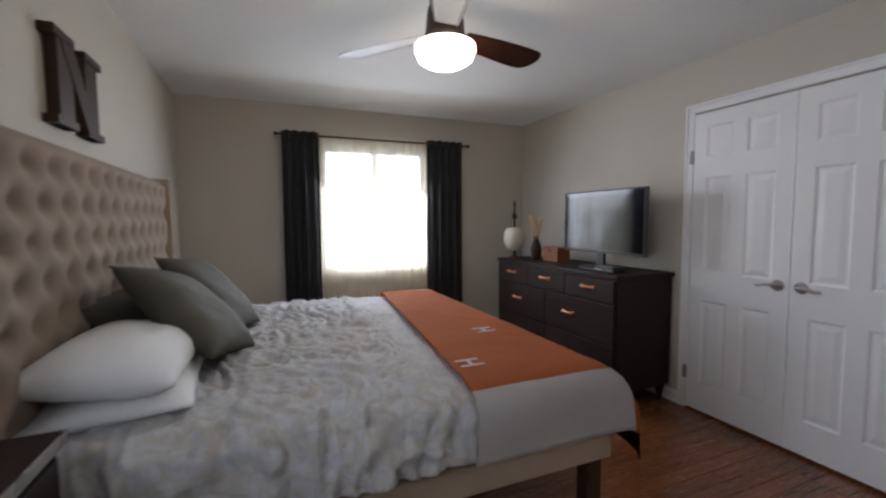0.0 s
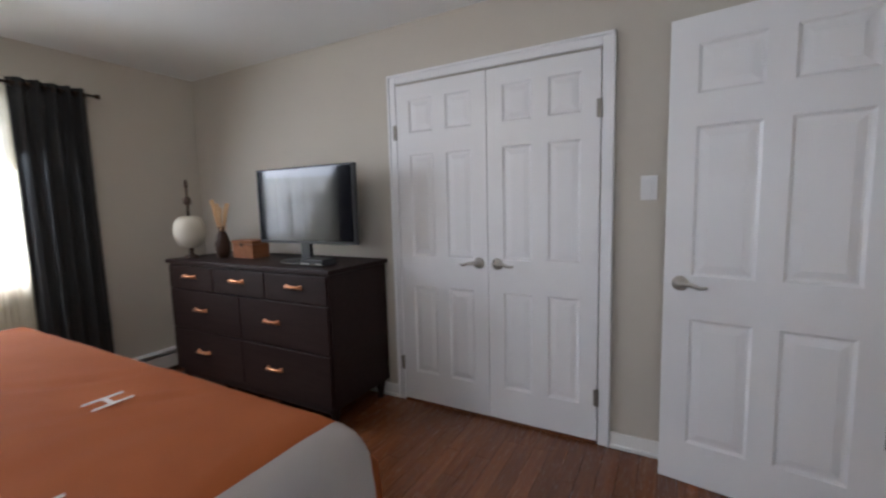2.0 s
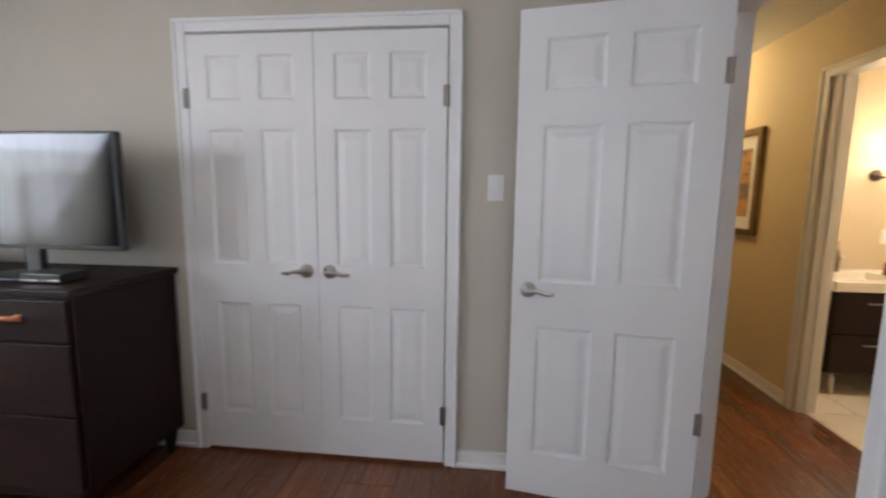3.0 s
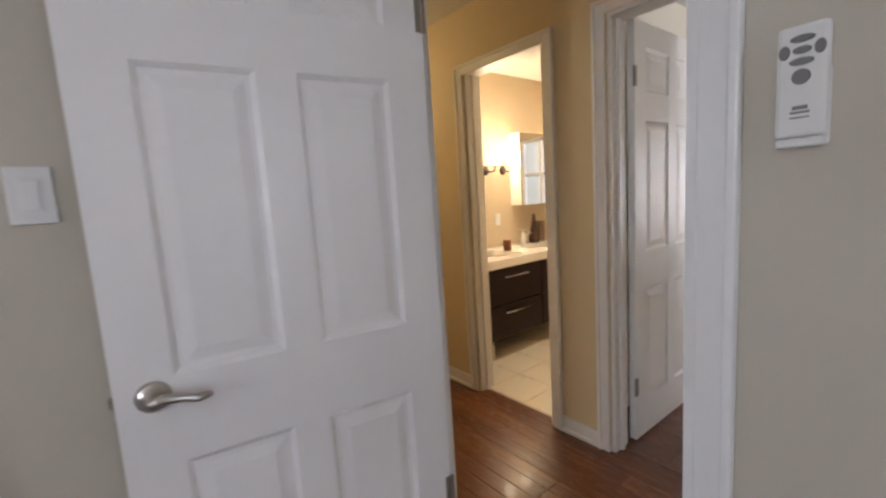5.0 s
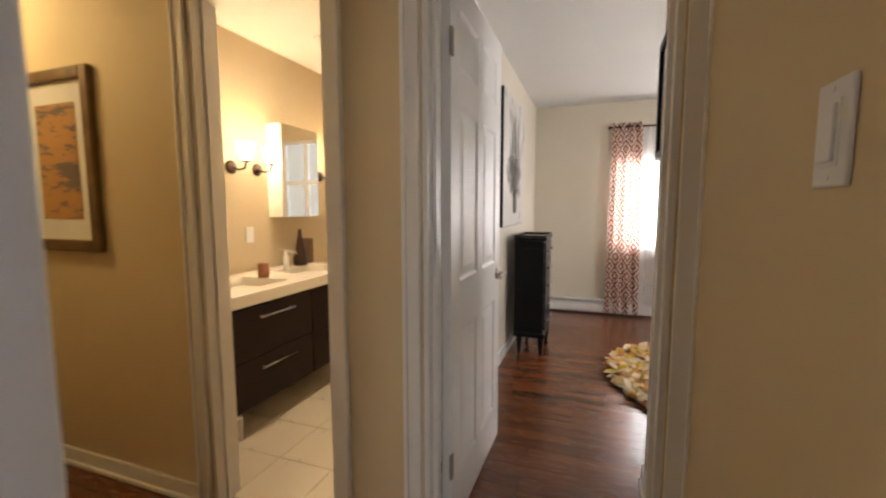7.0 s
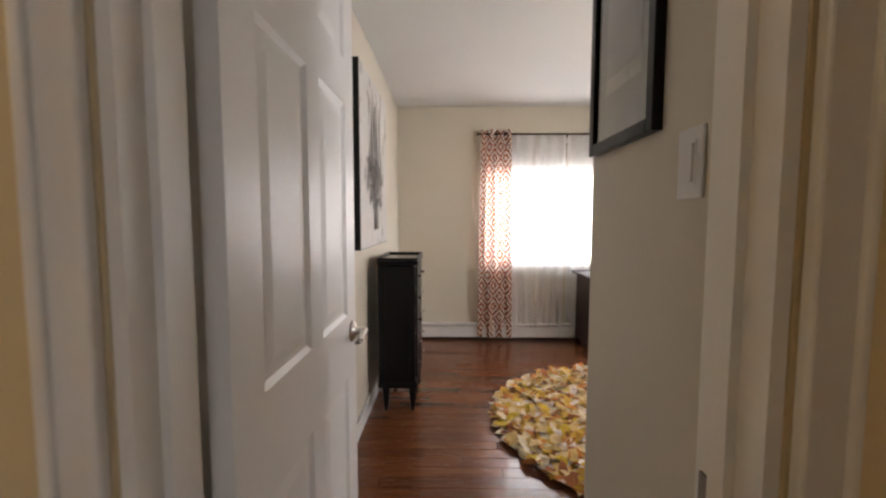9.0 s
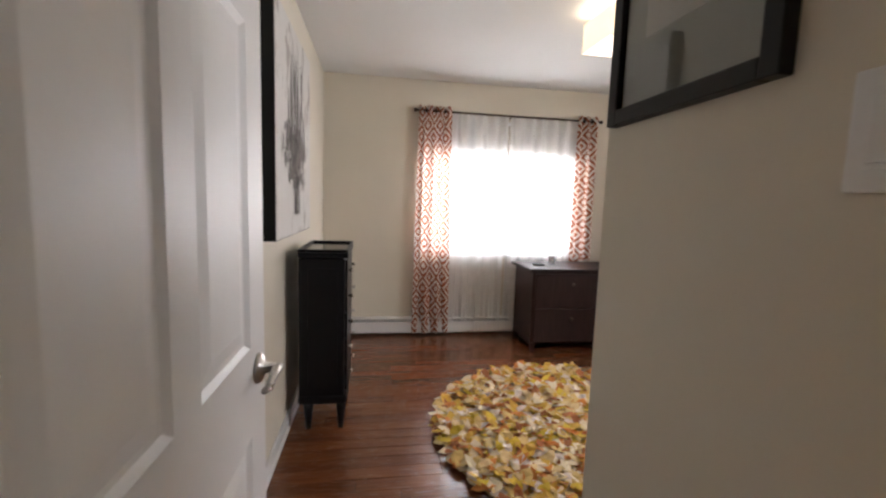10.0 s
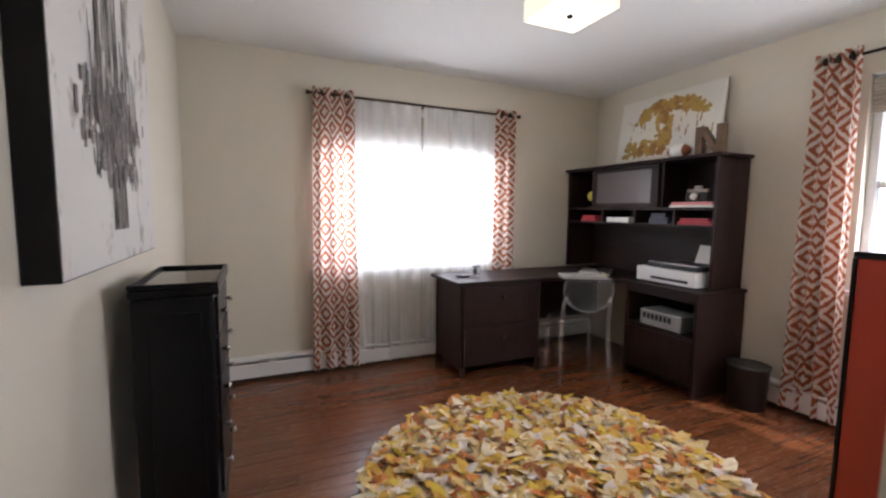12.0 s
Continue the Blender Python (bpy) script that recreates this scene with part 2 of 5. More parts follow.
BOX_WOOD = wood("red_brown_box_wood", (0.16, 0.06, 0.025), (0.28, 0.11, 0.05), 0.4, (2, 10, 10))
GOLD_FRAME = surface("antique_gold_frame", (0.09, 0.05, 0.018), (0.22, 0.13, 0.05), 0.45, 12, 90, 0.4, metal=0.3)
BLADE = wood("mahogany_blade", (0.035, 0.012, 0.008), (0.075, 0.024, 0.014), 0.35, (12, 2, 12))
# pale copy of BLADE: light on the blades put into the colour
BLADE_LIT = surface("lit_blade", (0.38, 0.36, 0.34), (0.46, 0.44, 0.42), 0.3)
OPAL = glow("opal_glass_lit", (1.0, 0.93, 0.80), 7.0)
DRUM = glow("fabric_drum_lit", (1.0, 0.84, 0.58), 1.3)
DRUM_BASE = glow("lamp_diffuser_lit", (1.0, 0.92, 0.76), 2.6)
SCONCE_GLASS = glow("sconce_glass_lit", (1.0, 0.82, 0.52), 14.0)
DAYLIGHT = glow("bright_outdoors", (0.95, 0.97, 1.0), 7.0)
LENS_GLOW = glow("recessed_lamp_lit", (1.0, 0.88, 0.64), 8.0)
MIRROR, mt, ms = nodes_of("mirror_silver")
ms.inputs["Metallic"].default_value, ms.inputs["Roughness"].default_value = 1.0, 0.02
ms.inputs["Base Color"].default_value = (0.86, 0.87, 0.87, 1)
GLASS, gt, gs = nodes_of("clear_glass")
gs.inputs["Transmission Weight"].default_value, gs.inputs["Roughness"].default_value, gs.inputs["IOR"].default_value = 1.0, 0.02, 1.45
ACRYLIC, at_, as_ = nodes_of("clear_acrylic")
as_.inputs["Base Color"].default_value, as_.inputs["Roughness"].default_value = (0.75, 0.76, 0.77, 1), 0.08
a_tr, a_mx = at_.nodes.new("ShaderNodeBsdfTransparent"), at_.nodes.new("ShaderNodeMixShader")
a_mx.inputs[0].default_value = 0.03
at_.links.new(a_tr.outputs[0], a_mx.inputs[1])
at_.links.new(as_.outputs[0], a_mx.inputs[2])
at_.links.new(a_mx.outputs[0], at_.nodes["Material Output"].inputs["Surface"])
ACRYLIC_EDGE = ACRYLIC.copy()
ACRYLIC_EDGE.name = "clear_acrylic_edge"
next(n for n in ACRYLIC_EDGE.node_tree.nodes if n.bl_idname == "ShaderNodeMixShader").inputs[0].default_value = 0.12
ART_CHANDELIER = canvas_material("chandelier_canvas", (0.62, 0.60, 0.57), (0.36, 0.33, 0.30), 5.0, 0.55, (1, 2, 1))
INK = canvas_material("smeared_ink", (0.20, 0.18, 0.165), (0.07, 0.06, 0.058), 10, 0.5, (1, 3, 1))
GOLD_ART = canvas_material("gold_leaf_canvas", (0.72, 0.70, 0.64), (0.60, 0.52, 0.38), 5.0, 0.62, (1, 1, 1))
GOLD_PAINT = canvas_material("gold_paint", (0.42, 0.27, 0.06), (0.30, 0.15, 0.04), 7.0, 0.5, (1, 1, 1))
SCENE_ART = canvas_material("sunset_print", (0.45, 0.24, 0.08), (0.16, 0.12, 0.10), 4.0, 0.5, (1, 1, 4))
LEAF_CLOTH, lt, ls = nodes_of("leaf_fabric")
geo_n = lt.nodes.new("ShaderNodeNewGeometry")
cr = lt.nodes.new("ShaderNodeValToRGB")
lt.links.new(geo_n.outputs["Random Per Island"], cr.inputs[0])
cr.color_ramp.interpolation = "CONSTANT"
for k, (p, c) in enumerate(((0.0, (0.66, 0.40, 0.06)), (0.13, (0.72, 0.52, 0.20)), (0.27, (0.74, 0.56, 0.28)), (0.43, (0.64, 0.24, 0.05)), (0.57, (0.82, 0.70, 0.50)),
                            (0.74, (0.70, 0.50, 0.05)), (0.82, (0.36, 0.13, 0.04)), (0.94, (0.78, 0.68, 0.62)))):
    e = cr.color_ramp.elements[k] if k < 2 else cr.color_ramp.elements.new(p)
    e.position, e.color = p, (*c, 1)
lt.links.new(cr.outputs[0], ls.inputs["Base Color"])
ls.inputs["Roughness"].default_value = 0.85

# ---- mesh helpers ----


def box(bm, x0, y0, z0, x1, y1, z1, r=0.0, seg=2):
    g = bmesh.ops.create_cube(bm, size=1.0, matrix=Matrix.LocRotScale(((x0 + x1) / 2, (y0 + y1) / 2, (z0 + z1) / 2), None, (abs(x1 - x0), abs(y1 - y0), abs(z1 - z0))))
    if r:
        edges = list({e for v in g["verts"] for e in v.link_edges})
        bmesh.ops.bevel(bm, geom=edges, offset=r, segments=seg, affect="EDGES", profile=0.5)
    return bm


def boxes(*rows, r=0.0):
    bm = bmesh.new()
    for row in rows:
        box(bm, *row, r=r)
    return bm


def lathe(profile, seg=24, axis="z", at=(0, 0, 0), bm=None):
    """Turns (radius, height) points round an axis through at."""
    bm = bm or bmesh.new()
    rings = []
    for rad, h in profile:
        ring = []
        for k in range(seg):
            a = 2 * math.pi * k / seg
            p = (rad * math.cos(a), rad * math.sin(a), h)
            p = {"z": p, "x": (p[2], p[0], p[1]), "y": (p[0], p[2], p[1])}[axis]
            ring.append(bm.verts.new(Vector(p) + Vector(at)))
        rings.append(ring)
    for a, b in zip(rings, rings[1:]):
        for k in range(seg):
            bm.faces.new((a[k], a[(k + 1) % seg], b[(k + 1) % seg], b[k]))
    for ring in (rings[0], rings[-1]):
        bm.faces.new(ring)
    bmesh.ops.recalc_face_normals(bm, faces=bm.faces)
    return bm


def tube(points, radius, seg=10, bm=None):
    bm = bm or bmesh.new()
    pts = [Vector(p) for p in points]
    rings = []
    for k, p in enumerate(pts):
        d = (pts[min(k + 1, len(pts) - 1)] - pts[max(k - 1, 0)]).normalized()
        side = d.cross(Vector((0, 0, 1)) if abs(d.z) < 0.9 else Vector((1, 0, 0))).normalized()
        up = side.cross(d)
        rad = radius[k] if isinstance(radius, (list, tuple)) else radius
        rings.append([bm.verts.new(p + rad * (math.cos(2 * math.pi * j / seg) * side + math.sin(2 * math.pi * j / seg) * up)) for j in range(seg)])
    for a, b in zip(rings, rings[1:]):
        for j in range(seg):
            bm.faces.new((a[j], a[(j + 1) % seg], b[(j + 1) % seg], b[j]))
    for ring in (rings[0], rings[-1]):
        bm.faces.new(ring)
    bmesh.ops.recalc_face_normals(bm, faces=bm.faces)
    return bm


def sheet(f, nu, nv, uvf=None, thick=0.0):
    """A grid of f(u, v) for u and v from 0 to 1."""
    bm = bmesh.new()
    layer = bm.loops.layers.uv.new("UVMap")
    vs = [[bm.verts.new(f(i / nu, j / nv)) for j in range(nv + 1)] for i in range(nu + 1)]
    for i in range(nu):
        for j in range(nv):
            face = bm.faces.new((vs[i][j], vs[i + 1][j], vs[i + 1][j + 1], vs[i][j + 1]))
            face.smooth = True
            for loop, (a, b) in zip(face.loops, ((i, j), (i + 1, j), (i + 1, j + 1), (i, j + 1))):
                loop[layer].uv = uvf(a / nu, b / nv) if uvf else (a / nu, b / nv)
    if thick:
        bmesh.ops.solidify(bm, geom=bm.faces[:], thickness=thick)
    return bm


def mesh_of(name, bm, *mats, smooth=None):
    me = bpy.data.meshes.new(name)
    if smooth is not None:
        for fc in bm.faces:
            fc.smooth = smooth
    bm.to_mesh(me)
    bm.free()
    for mm in mats:
        me.materials.append(mm)
    return me


def part(name, bm, material, parent, label="", smooth=None):
    mats = material if isinstance(material, (list, tuple)) else (material,)
    ob = new(name, mesh_of(name, bm, *mats, smooth=smooth))
    ob.parent = parent
    return tagged(ob, label)


def thing(name, at=(0, 0, 0), turn=0.0, label="", category="", group="", kind=""):
    ob = new(name)
    ob.empty_display_size = 0.05
    ob.matrix_world = pose(*at, 0, 0, turn)
    return tagged(ob, label, category, group, kind)


def solid(name, bm, material, label="", category="", group="", kind="", at=(0, 0, 0), turn=0.0, smooth=None):
    mats = material if isinstance(material, (list, tuple)) else (material,)
    ob = new(name, mesh_of(name, bm, *mats, smooth=smooth))
    ob.matrix_world = pose(*at, 0, 0, turn)
    return tagged(ob, label, category, group, kind)


def structure(name, bm, material, label):
    return solid(name, bm, material, label, name.split("_")[0], kind="structure")


# ---- the large structure ----
H = 2.385            # ceiling height
BX0, BX1, BY0, BY1 = -0.62, 2.77, 0.0, 4.40      # bedroom
HX1, HY0 = 5.90, -1.04                           # hall
OX0, OX1, OY0, OY1 = -0.80, 2.80, -4.98, -1.16   # office
TX0, TX1, TY0 = 2.94, 4.40, -3.60                # bathroom
SX = 1.866                                       # wall at the hall's end
EX = 1.868           # wall beside the office entry
DOOR_H = 2.03


def wall_x(name, y0, y1, x0, x1, mat, label, openings=()):
    """A wall that runs along x between the faces y0 and y1; openings are (x0, x1, z0, z1)."""
    bm, x = bmesh.new(), x0
    for a, b, c, d in sorted(openings):
        box(bm, x, y0, 0, a, y1, H)
        if c > 0:
            box(bm, a, y0, 0, b, y1, c)
        if d < H:
            box(bm, a, y0, d, b, y1, H)
        x = b
    box(bm, x, y0, 0, x1, y1, H)
    bmesh.ops.remove_doubles(bm, verts=bm.verts, dist=0.0005)
    return structure(name, bm, mat, label)


def wall_y(name, x0, x1, y0, y1, mat, label, openings=()):
    bm, y = bmesh.new(), y0
    for a, b, c, d in sorted(openings):
        box(bm, x0, y, 0, x1, a, H)
        if c > 0:
            box(bm, x0, a, 0, x1, b, c)
        if d < H:
            box(bm, x0, a, d, x1, b, H)
        y = b
    box(bm, x0, y, 0, x1, y1, H)
    bmesh.ops.remove_doubles(bm, verts=bm.verts, dist=0.0005)
    return structure(name, bm, mat, label)


BD0, BD1 = 1.866, 2.685    # bedroom doorway
OD0, OD1 = 1.920, 2.618    # office doorway
TD0, TD1 = 2.955, 3.555    # bathroom doorway
CL0, CL1 = 1.075, 2.285    # closet doorway
BW = (0.56, 1.60, 0.86, 2.03)
# BSW: opening for the added, unseen side window that carries the fill
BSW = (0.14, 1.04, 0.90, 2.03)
OW = (0.30, 1.94, 0.785, 2.06)
SW = (-2.90, -1.90, 0.82, 2.04)

wall_x("wall_bedroom_window", BY1, BY1 + 0.14, BX0 - 0.1, BX1 + 0.8, WALL_BED, "greige painted bedroom wall with a window", [BW])
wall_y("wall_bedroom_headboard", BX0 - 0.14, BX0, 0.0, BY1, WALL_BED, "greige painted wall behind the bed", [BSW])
wall_y("wall_closet", BX1, BX1 + 0.1, 0.0, BY1, WALL_BED, "greige painted wall with closet double doors", [(CL0, CL1, 0, DOOR_H)])
wall_x("wall_bedroom_door", -0.048, 0.0, BX0 - 0.1, BX1 + 0.1, WALL_BED, "greige painted wall with the bedroom doorway", [(BD0, BD1, 0, DOOR_H)])
wall_x("wall_hall_bedroom", -0.10, -0.05, SX - 0.1, HX1, WALL_HALL, "yellow-beige hall wall beside the bedroom door", [(BD0, BD1, 0, DOOR_H)])
wall_x("wall_hall_doors", HY0 - 0.06, HY0, SX, HX1, WALL_HALL, "yellow-beige hall wall with bath and office doorways", [(OD0, OD1, 0, DOOR_H), (TD0, TD1, 0, DOOR_H)])
wall_x("wall_office_door", OY1, OY1 + 0.058, SX, OX1 + 0.06, WALL_OFF, "cream office wall with the doorway", [(OD0, OD1, 0, DOOR_H)])
wall_x("wall_bath_door", OY1, OY1 + 0.058, OX1 + 0.062, TX1, WALL_BATH, "tan bathroom wall with the doorway", [(TD0, TD1, 0, DOOR_H)])
wall_y("wall_hall_end", SX - 0.1, SX, HY0 - 0.06, -0.102, WALL_HALL, "yellow-beige wall at the end of the hall")
wall_y("wall_office_entry", EX - 0.1, EX, -1.805, OY1 - 0.0005, WALL_OFF, "cream wall beside the office entry")
wall_y("wall_hall_far", HX1, HX1 + 0.1, HY0 - 0.06, -0.05, WALL_HALL, "yellow-beige wall at the far end of the hall")
wall_x("wall_office_closet", -1.805, -1.705, OX0, EX - 0.102, WALL_OFF, "cream office wall")
wall_y("wall_office_art", OX1, OX1 + 0.058, OY0, OY1, WALL_OFF, "cream office wall with a large canvas")
wall_x("wall_office_window", OY0 - 0.14, OY0, OX0 - 0.14, OX1 + 0.12, WALL_OFF, "cream office wall with a wide window", [OW])
wall_y("wall_office_side", OX0 - 0.14, OX0, OY0, -1.705, WALL_OFF, "cream office wall with a second window", [SW])
wall_y("wall_bath_office", OX1 + 0.062, TX0, TY0, OY1, WALL_BATH, "tan bathroom wall")
wall_y("wall_bath_vanity", TX1, TX1 + 0.1, TY0, OY1 + 0.058, WALL_BATH, "tan bathroom wall behind the vanity")
wall_x("wall_bath_window", TY0 - 0.1, TY0, TX0 - 0.06, TX1 + 0.1, WALL_BATH, "tan bathroom wall with a small window", [(3.15, 3.75, 1.05, 1.95)])
# closet box behind the double doors
structure("wall_closet_inside", boxes((BX1 + 0.7, 0.6, 0, BX1 + 0.75, 2.8, H), (BX1 + 0.1, 0.55, 0, BX1 + 0.75, 0.6, H), (BX1 + 0.1, 2.8, 0, BX1 + 0.75, 2.85, H)), WALL_BED, "plain painted closet walls")

structure("ceiling_bedroom", boxes((BX0 - 0.14, -0.05, H, BX1 + 0.8, BY1 + 0.14, H + 0.08)), CEIL, "matt white bedroom ceiling")
structure("ceiling_hall", boxes((SX - 0.1, HY0 - 0.06, H, HX1 + 0.1, -0.052, H + 0.08)), CEIL, "matt white hall ceiling")
structure("ceiling_office", boxes((OX0 - 0.14, OY0 - 0.14, H, OX1 + 0.06, HY0 - 0.062, H + 0.08)), CEIL, "matt white office ceiling")
structure("ceiling_bath", boxes((OX1 + 0.062, TY0 - 0.1, H, TX1 + 0.1, HY0 - 0.062, H + 0.08)), CEIL, "matt white bathroom ceiling")
structure("ground", boxes((-60, -60, -3.2, 60, 60, -3.0)), surface("lawn", (0.05, 0.09, 0.03), (0.09, 0.13, 0.05), 0.9, 0.5), "green lawn outside the house")


def casing(name, axis, face, out, a, b, mat, label, top=DOOR_H, w=0.062):
    """Door casing round an opening from a to b on a wall face; out is +1 or -1."""
    f0, f1 = sorted((face + 0.001 * out, face + 0.018 * out))
    g0, g1 = sorted((face + 0.001 * out, face + 0.026 * out))
    bm = bmesh.new()

    def bar(p0, p1, z0, z1, lo, hi, r):
        if axis == "x":
            box(bm, p0, lo, z0, p1, hi, z1, r)
        else:
            box(bm, lo, p0, z0, hi, p1, z1, r)
    for p0, p1, e0, e1 in ((a - w, a - 0.004, a - w, a - w + 0.016), (b + 0.004, b + w, b + w - 0.016, b + w)):
        bar(p0, p1, 0, top + w, f0, f1, 0.004)
        bar(e0, e1, 0, top + w, g0, g1, 0.004)
    bar(a - 0.004, b + 0.004, top + 0.004, top + w, f0, f1, 0.004)
    bar(a - w, b + w, top + w - 0.016, top + w, g0, g1, 0.004)
    return structure(name, bm, mat, label)


casing("trim_bedroom_door", "x", 0.0, 1, BD0, BD1, WHITE, "white painted door casing in the bedroom")
casing("trim_bedroom_door_hall", "x", -0.10, -1, BD0 + 0.002, BD1, TRIM, "white painted door casing in the hall")
casing("trim_closet", "y", BX1, -1, CL0, CL1, WHITE, "white painted closet casing")
casing("trim_office_door", "x", HY0, 1, OD0, OD1, TRIM, "white painted office door casing", top=2.02)
casing("trim_office_door_inside", "x", OY1, -1, OD0, OD1, TRIM, "white painted casing inside the office", w=0.022)
casing("trim_bath_door", "x", HY0, 1, TD0, TD1, TRIM, "white painted bathroom door casing", top=2.0)


def jamb(name, y0, y1, a, b, mat, label):
    bm = boxes((a + 0.001, y0, 0, a + 0.018, y1, DOOR_H - 0.002), (b - 0.018, y0, 0, b - 0.001, y1, DOOR_H - 0.002), (a + 0.018, y0, DOOR_H - 0.02, b - 0.018, y1, DOOR_H - 0.002),
               (a + 0.018, (y0 + y1) / 2 - 0.015, 0, a + 0.030, (y0 + y1) / 2 + 0.015, DOOR_H - 0.02), (b - 0.030, (y0 + y1) / 2 - 0.015, 0, b - 0.018, (y0 + y1) / 2 + 0.015, DOOR_H - 0.02))
    return structure(name, bm, mat, label)


jamb("trim_bedroom_jamb", -0.098, -0.002, BD0, BD1, WHITE, "white painted bedroom door jamb with stop")
jamb("trim_office_jamb", OY1 + 0.002, HY0 - 0.002, OD0, OD1, TRIM, "white painted office door jamb with stop")
jamb("trim_bath_jamb", OY1 + 0.002, HY0 - 0.002, TD0, TD1, TRIM, "white painted bathroom door jamb with stop")


def baseboard(name, runs, mat=TRIM, h=0.085):
    """Runs are (axis, face, out, from, to)."""
    bm = bmesh.new()
    for axis, face, out, a, b in runs:
        lo, hi = sorted((face + 0.001 * out, face + 0.014 * out))
        l2, h2 = sorted((face + 0.001 * out, face + 0.024 * out))
        for p, q, z0, z1, r in ((lo, hi, 0.0, h, 0.004), (l2, h2, 0.0, 0.022, 0.006)):
            if axis == "x":
                box(bm, a, p, z0, b, q, z1, r)
            else:
                box(bm, p, a, z0, q, b, z1, r)
    return structure(name, bm, mat, "white painted baseboard with shoe moulding")


baseboard("baseboard_bedroom", [("y", BX1, -1, 0.03, CL0 - 0.064), ("y", BX1, -1, CL1 + 0.064, BY1), ("x", 0.0, 1, BX0, BD0 - 0.064), ("y", BX0, 1, 0.03, BY1)])
baseboard("baseboard_hall", [("x", HY0, 1, OD1 + 0.064, TD0 - 0.064), ("x", HY0, 1, TD1 + 0.064, HX1), ("x", -0.10, -1, BD1 + 0.064, HX1), ("y", SX, 1, HY0 + 0.03, -0.13)])
baseboard("baseboard_office", [("y", OX1, -1, OY0 + 0.1, OY1 - 0.03), ("y", EX, 1, -1.805, OY1 - 0.03), ("x", -1.805, -1, OX0, EX)])


def heater(name, axis, face, out, a, b):
    """Baseboard radiator cover with a slotted front."""
    ob = thing(name, label="white enamelled baseboard heater along the wall", category="heater")

    def bar(nm, a0, a1, d0, d1, z0, z1, mat, lab="", r=0.003):
        lo, hi = sorted((face + d0 * out, face + d1 * out))
        bm = bmesh.new()
        box(bm, *((a0, lo, z0, a1, hi, z1) if axis == "x" else (lo, a0, z0, hi, a1, z1)), r=r)
        part(nm, bm, mat, ob, lab)
    bar("front_panel", a, b, 0.072, 0.084, 0.03, 0.135, TRIM)
    bar("top_cover", a, b, 0.002, 0.088, 0.155, 0.167, TRIM)
    bar("back_plate", a, b, 0.001, 0.008, 0.0, 0.155, TRIM)
    bar("fin_tube", a + 0.02, b - 0.02, 0.012, 0.06, 0.05, 0.12, BLACK, "dark finned heating tube")
    p = a + 0.02
    while p < b - 0.1:
        bar("damper_bracket", p, p + 0.05, 0.062, 0.083, 0.135, 0.155, TRIM)
        p += 0.33
    return ob


heater("baseboard_heater", "x", BY1, -1, BX0 + 0.05, BX1 - 0.05)
heater("baseboard_heater", "x", OY0, 1, OX0 + 0.05, OX1 - 0.02)
heater("baseboard_heater", "y", OX0, 1, -3.40, -1.83)


def window(name, axis, face, out, a, b, z0, z1, label):
    """Sash window set in the wall's thickness; out points outdoors."""
    ob = thing(name, label=label, category="window", kind="structure")

    def bar(nm, p0, p1, d0, d1, q0, q1, mat, par=ob, r=0.004):
        lo, hi = sorted((face + d0 * out, face + d1 * out))
        bm = bmesh.new()
        box(bm, *((p0, lo, q0, p1, hi, q1) if axis == "x" else (lo, p0, q0, hi, p1, q1)), r=r)
        return part(nm, bm, mat, par)
    m, zm = (a + b) / 2, (z0 + z1) / 2
    for p0, p1, q0, q1 in ((a + .001, a + 0.04, z0 + .001, z1 - .001), (b - 0.04, b - .001, z0 + .001, z1 - .001), (a + 0.04, b - 0.04, z0 + .001, z0 + 0.05), (a + 0.04, b - 0.04, z1 - 0.04, z1 - .001)):
        bar("window_frame", p0, p1, 0.06, 0.12, q0, q1, WHITE)
    bar("mullion", m - 0.025, m + 0.025, 0.07, 0.115, z0 + 0.05, z1 - 0.04, WHITE)
    for p0, p1 in ((a + 0.04, m - 0.025), (m + 0.025, b - 0.04)):
        bar("meeting_rail", p0, p1, 0.075, 0.11, zm - 0.02, zm + 0.02, WHITE)
        for q0, q1 in ((z0 + 0.05, zm - 0.02), (zm + 0.02, z1 - 0.04)):
            pane = bar("pane", p0, p1, 0.090, 0.094, q0, q1, GLASS, r=0)
            pane.visible_shadow = False
    bar("window_sill", a - 0.03, b + 0.03, -0.03, 0.058, z0 - 0.03, z0, WHITE)
    return ob


window("window_1", "x", BY1, 1, *BW, "white bedroom sash window, bright with daylight")
window("window_2", "x", OY0, -1, *OW, "white office double window, bright with daylight")
window("window_3", "y", OX0, -1, *SW, "white office side window, bright with daylight")
window("window_4", "x", TY0, -1, 3.15, 3.75, 1.05, 1.95, "small white bathroom window")
# added window beside the bed, never in view, there for the fill light
window("unseen_window", "y", BX0, -1, *BSW, "white bedroom side window, bright with daylight")
structure("backdrop_bedroom", boxes((-1.5, 7.0, -0.5, 4.0, 7.02, 4.0)), DAYLIGHT, "overexposed daylight outside the bedroom window")
structure("backdrop_office", boxes((-3.0, -8.0, -0.5, 4.5, -7.98, 4.0)), DAYLIGHT, "overexposed daylight outside the office window")
structure("backdrop_side", boxes((-5.02, -7.0, -0.5, -5.0, 1.0, 3.0)), DAYLIGHT, "overexposed daylight outside the side window")
structure("backdrop_bath", boxes((2.0, -6.4, 0.0, 5.5, -6.38, 3.5)), DAYLIGHT, "overexposed daylight outside the bathroom window")

# ---- doors ----
PANELS = ((0.19, 0.76), (0.95, 1.58), (1.71, 1.91))


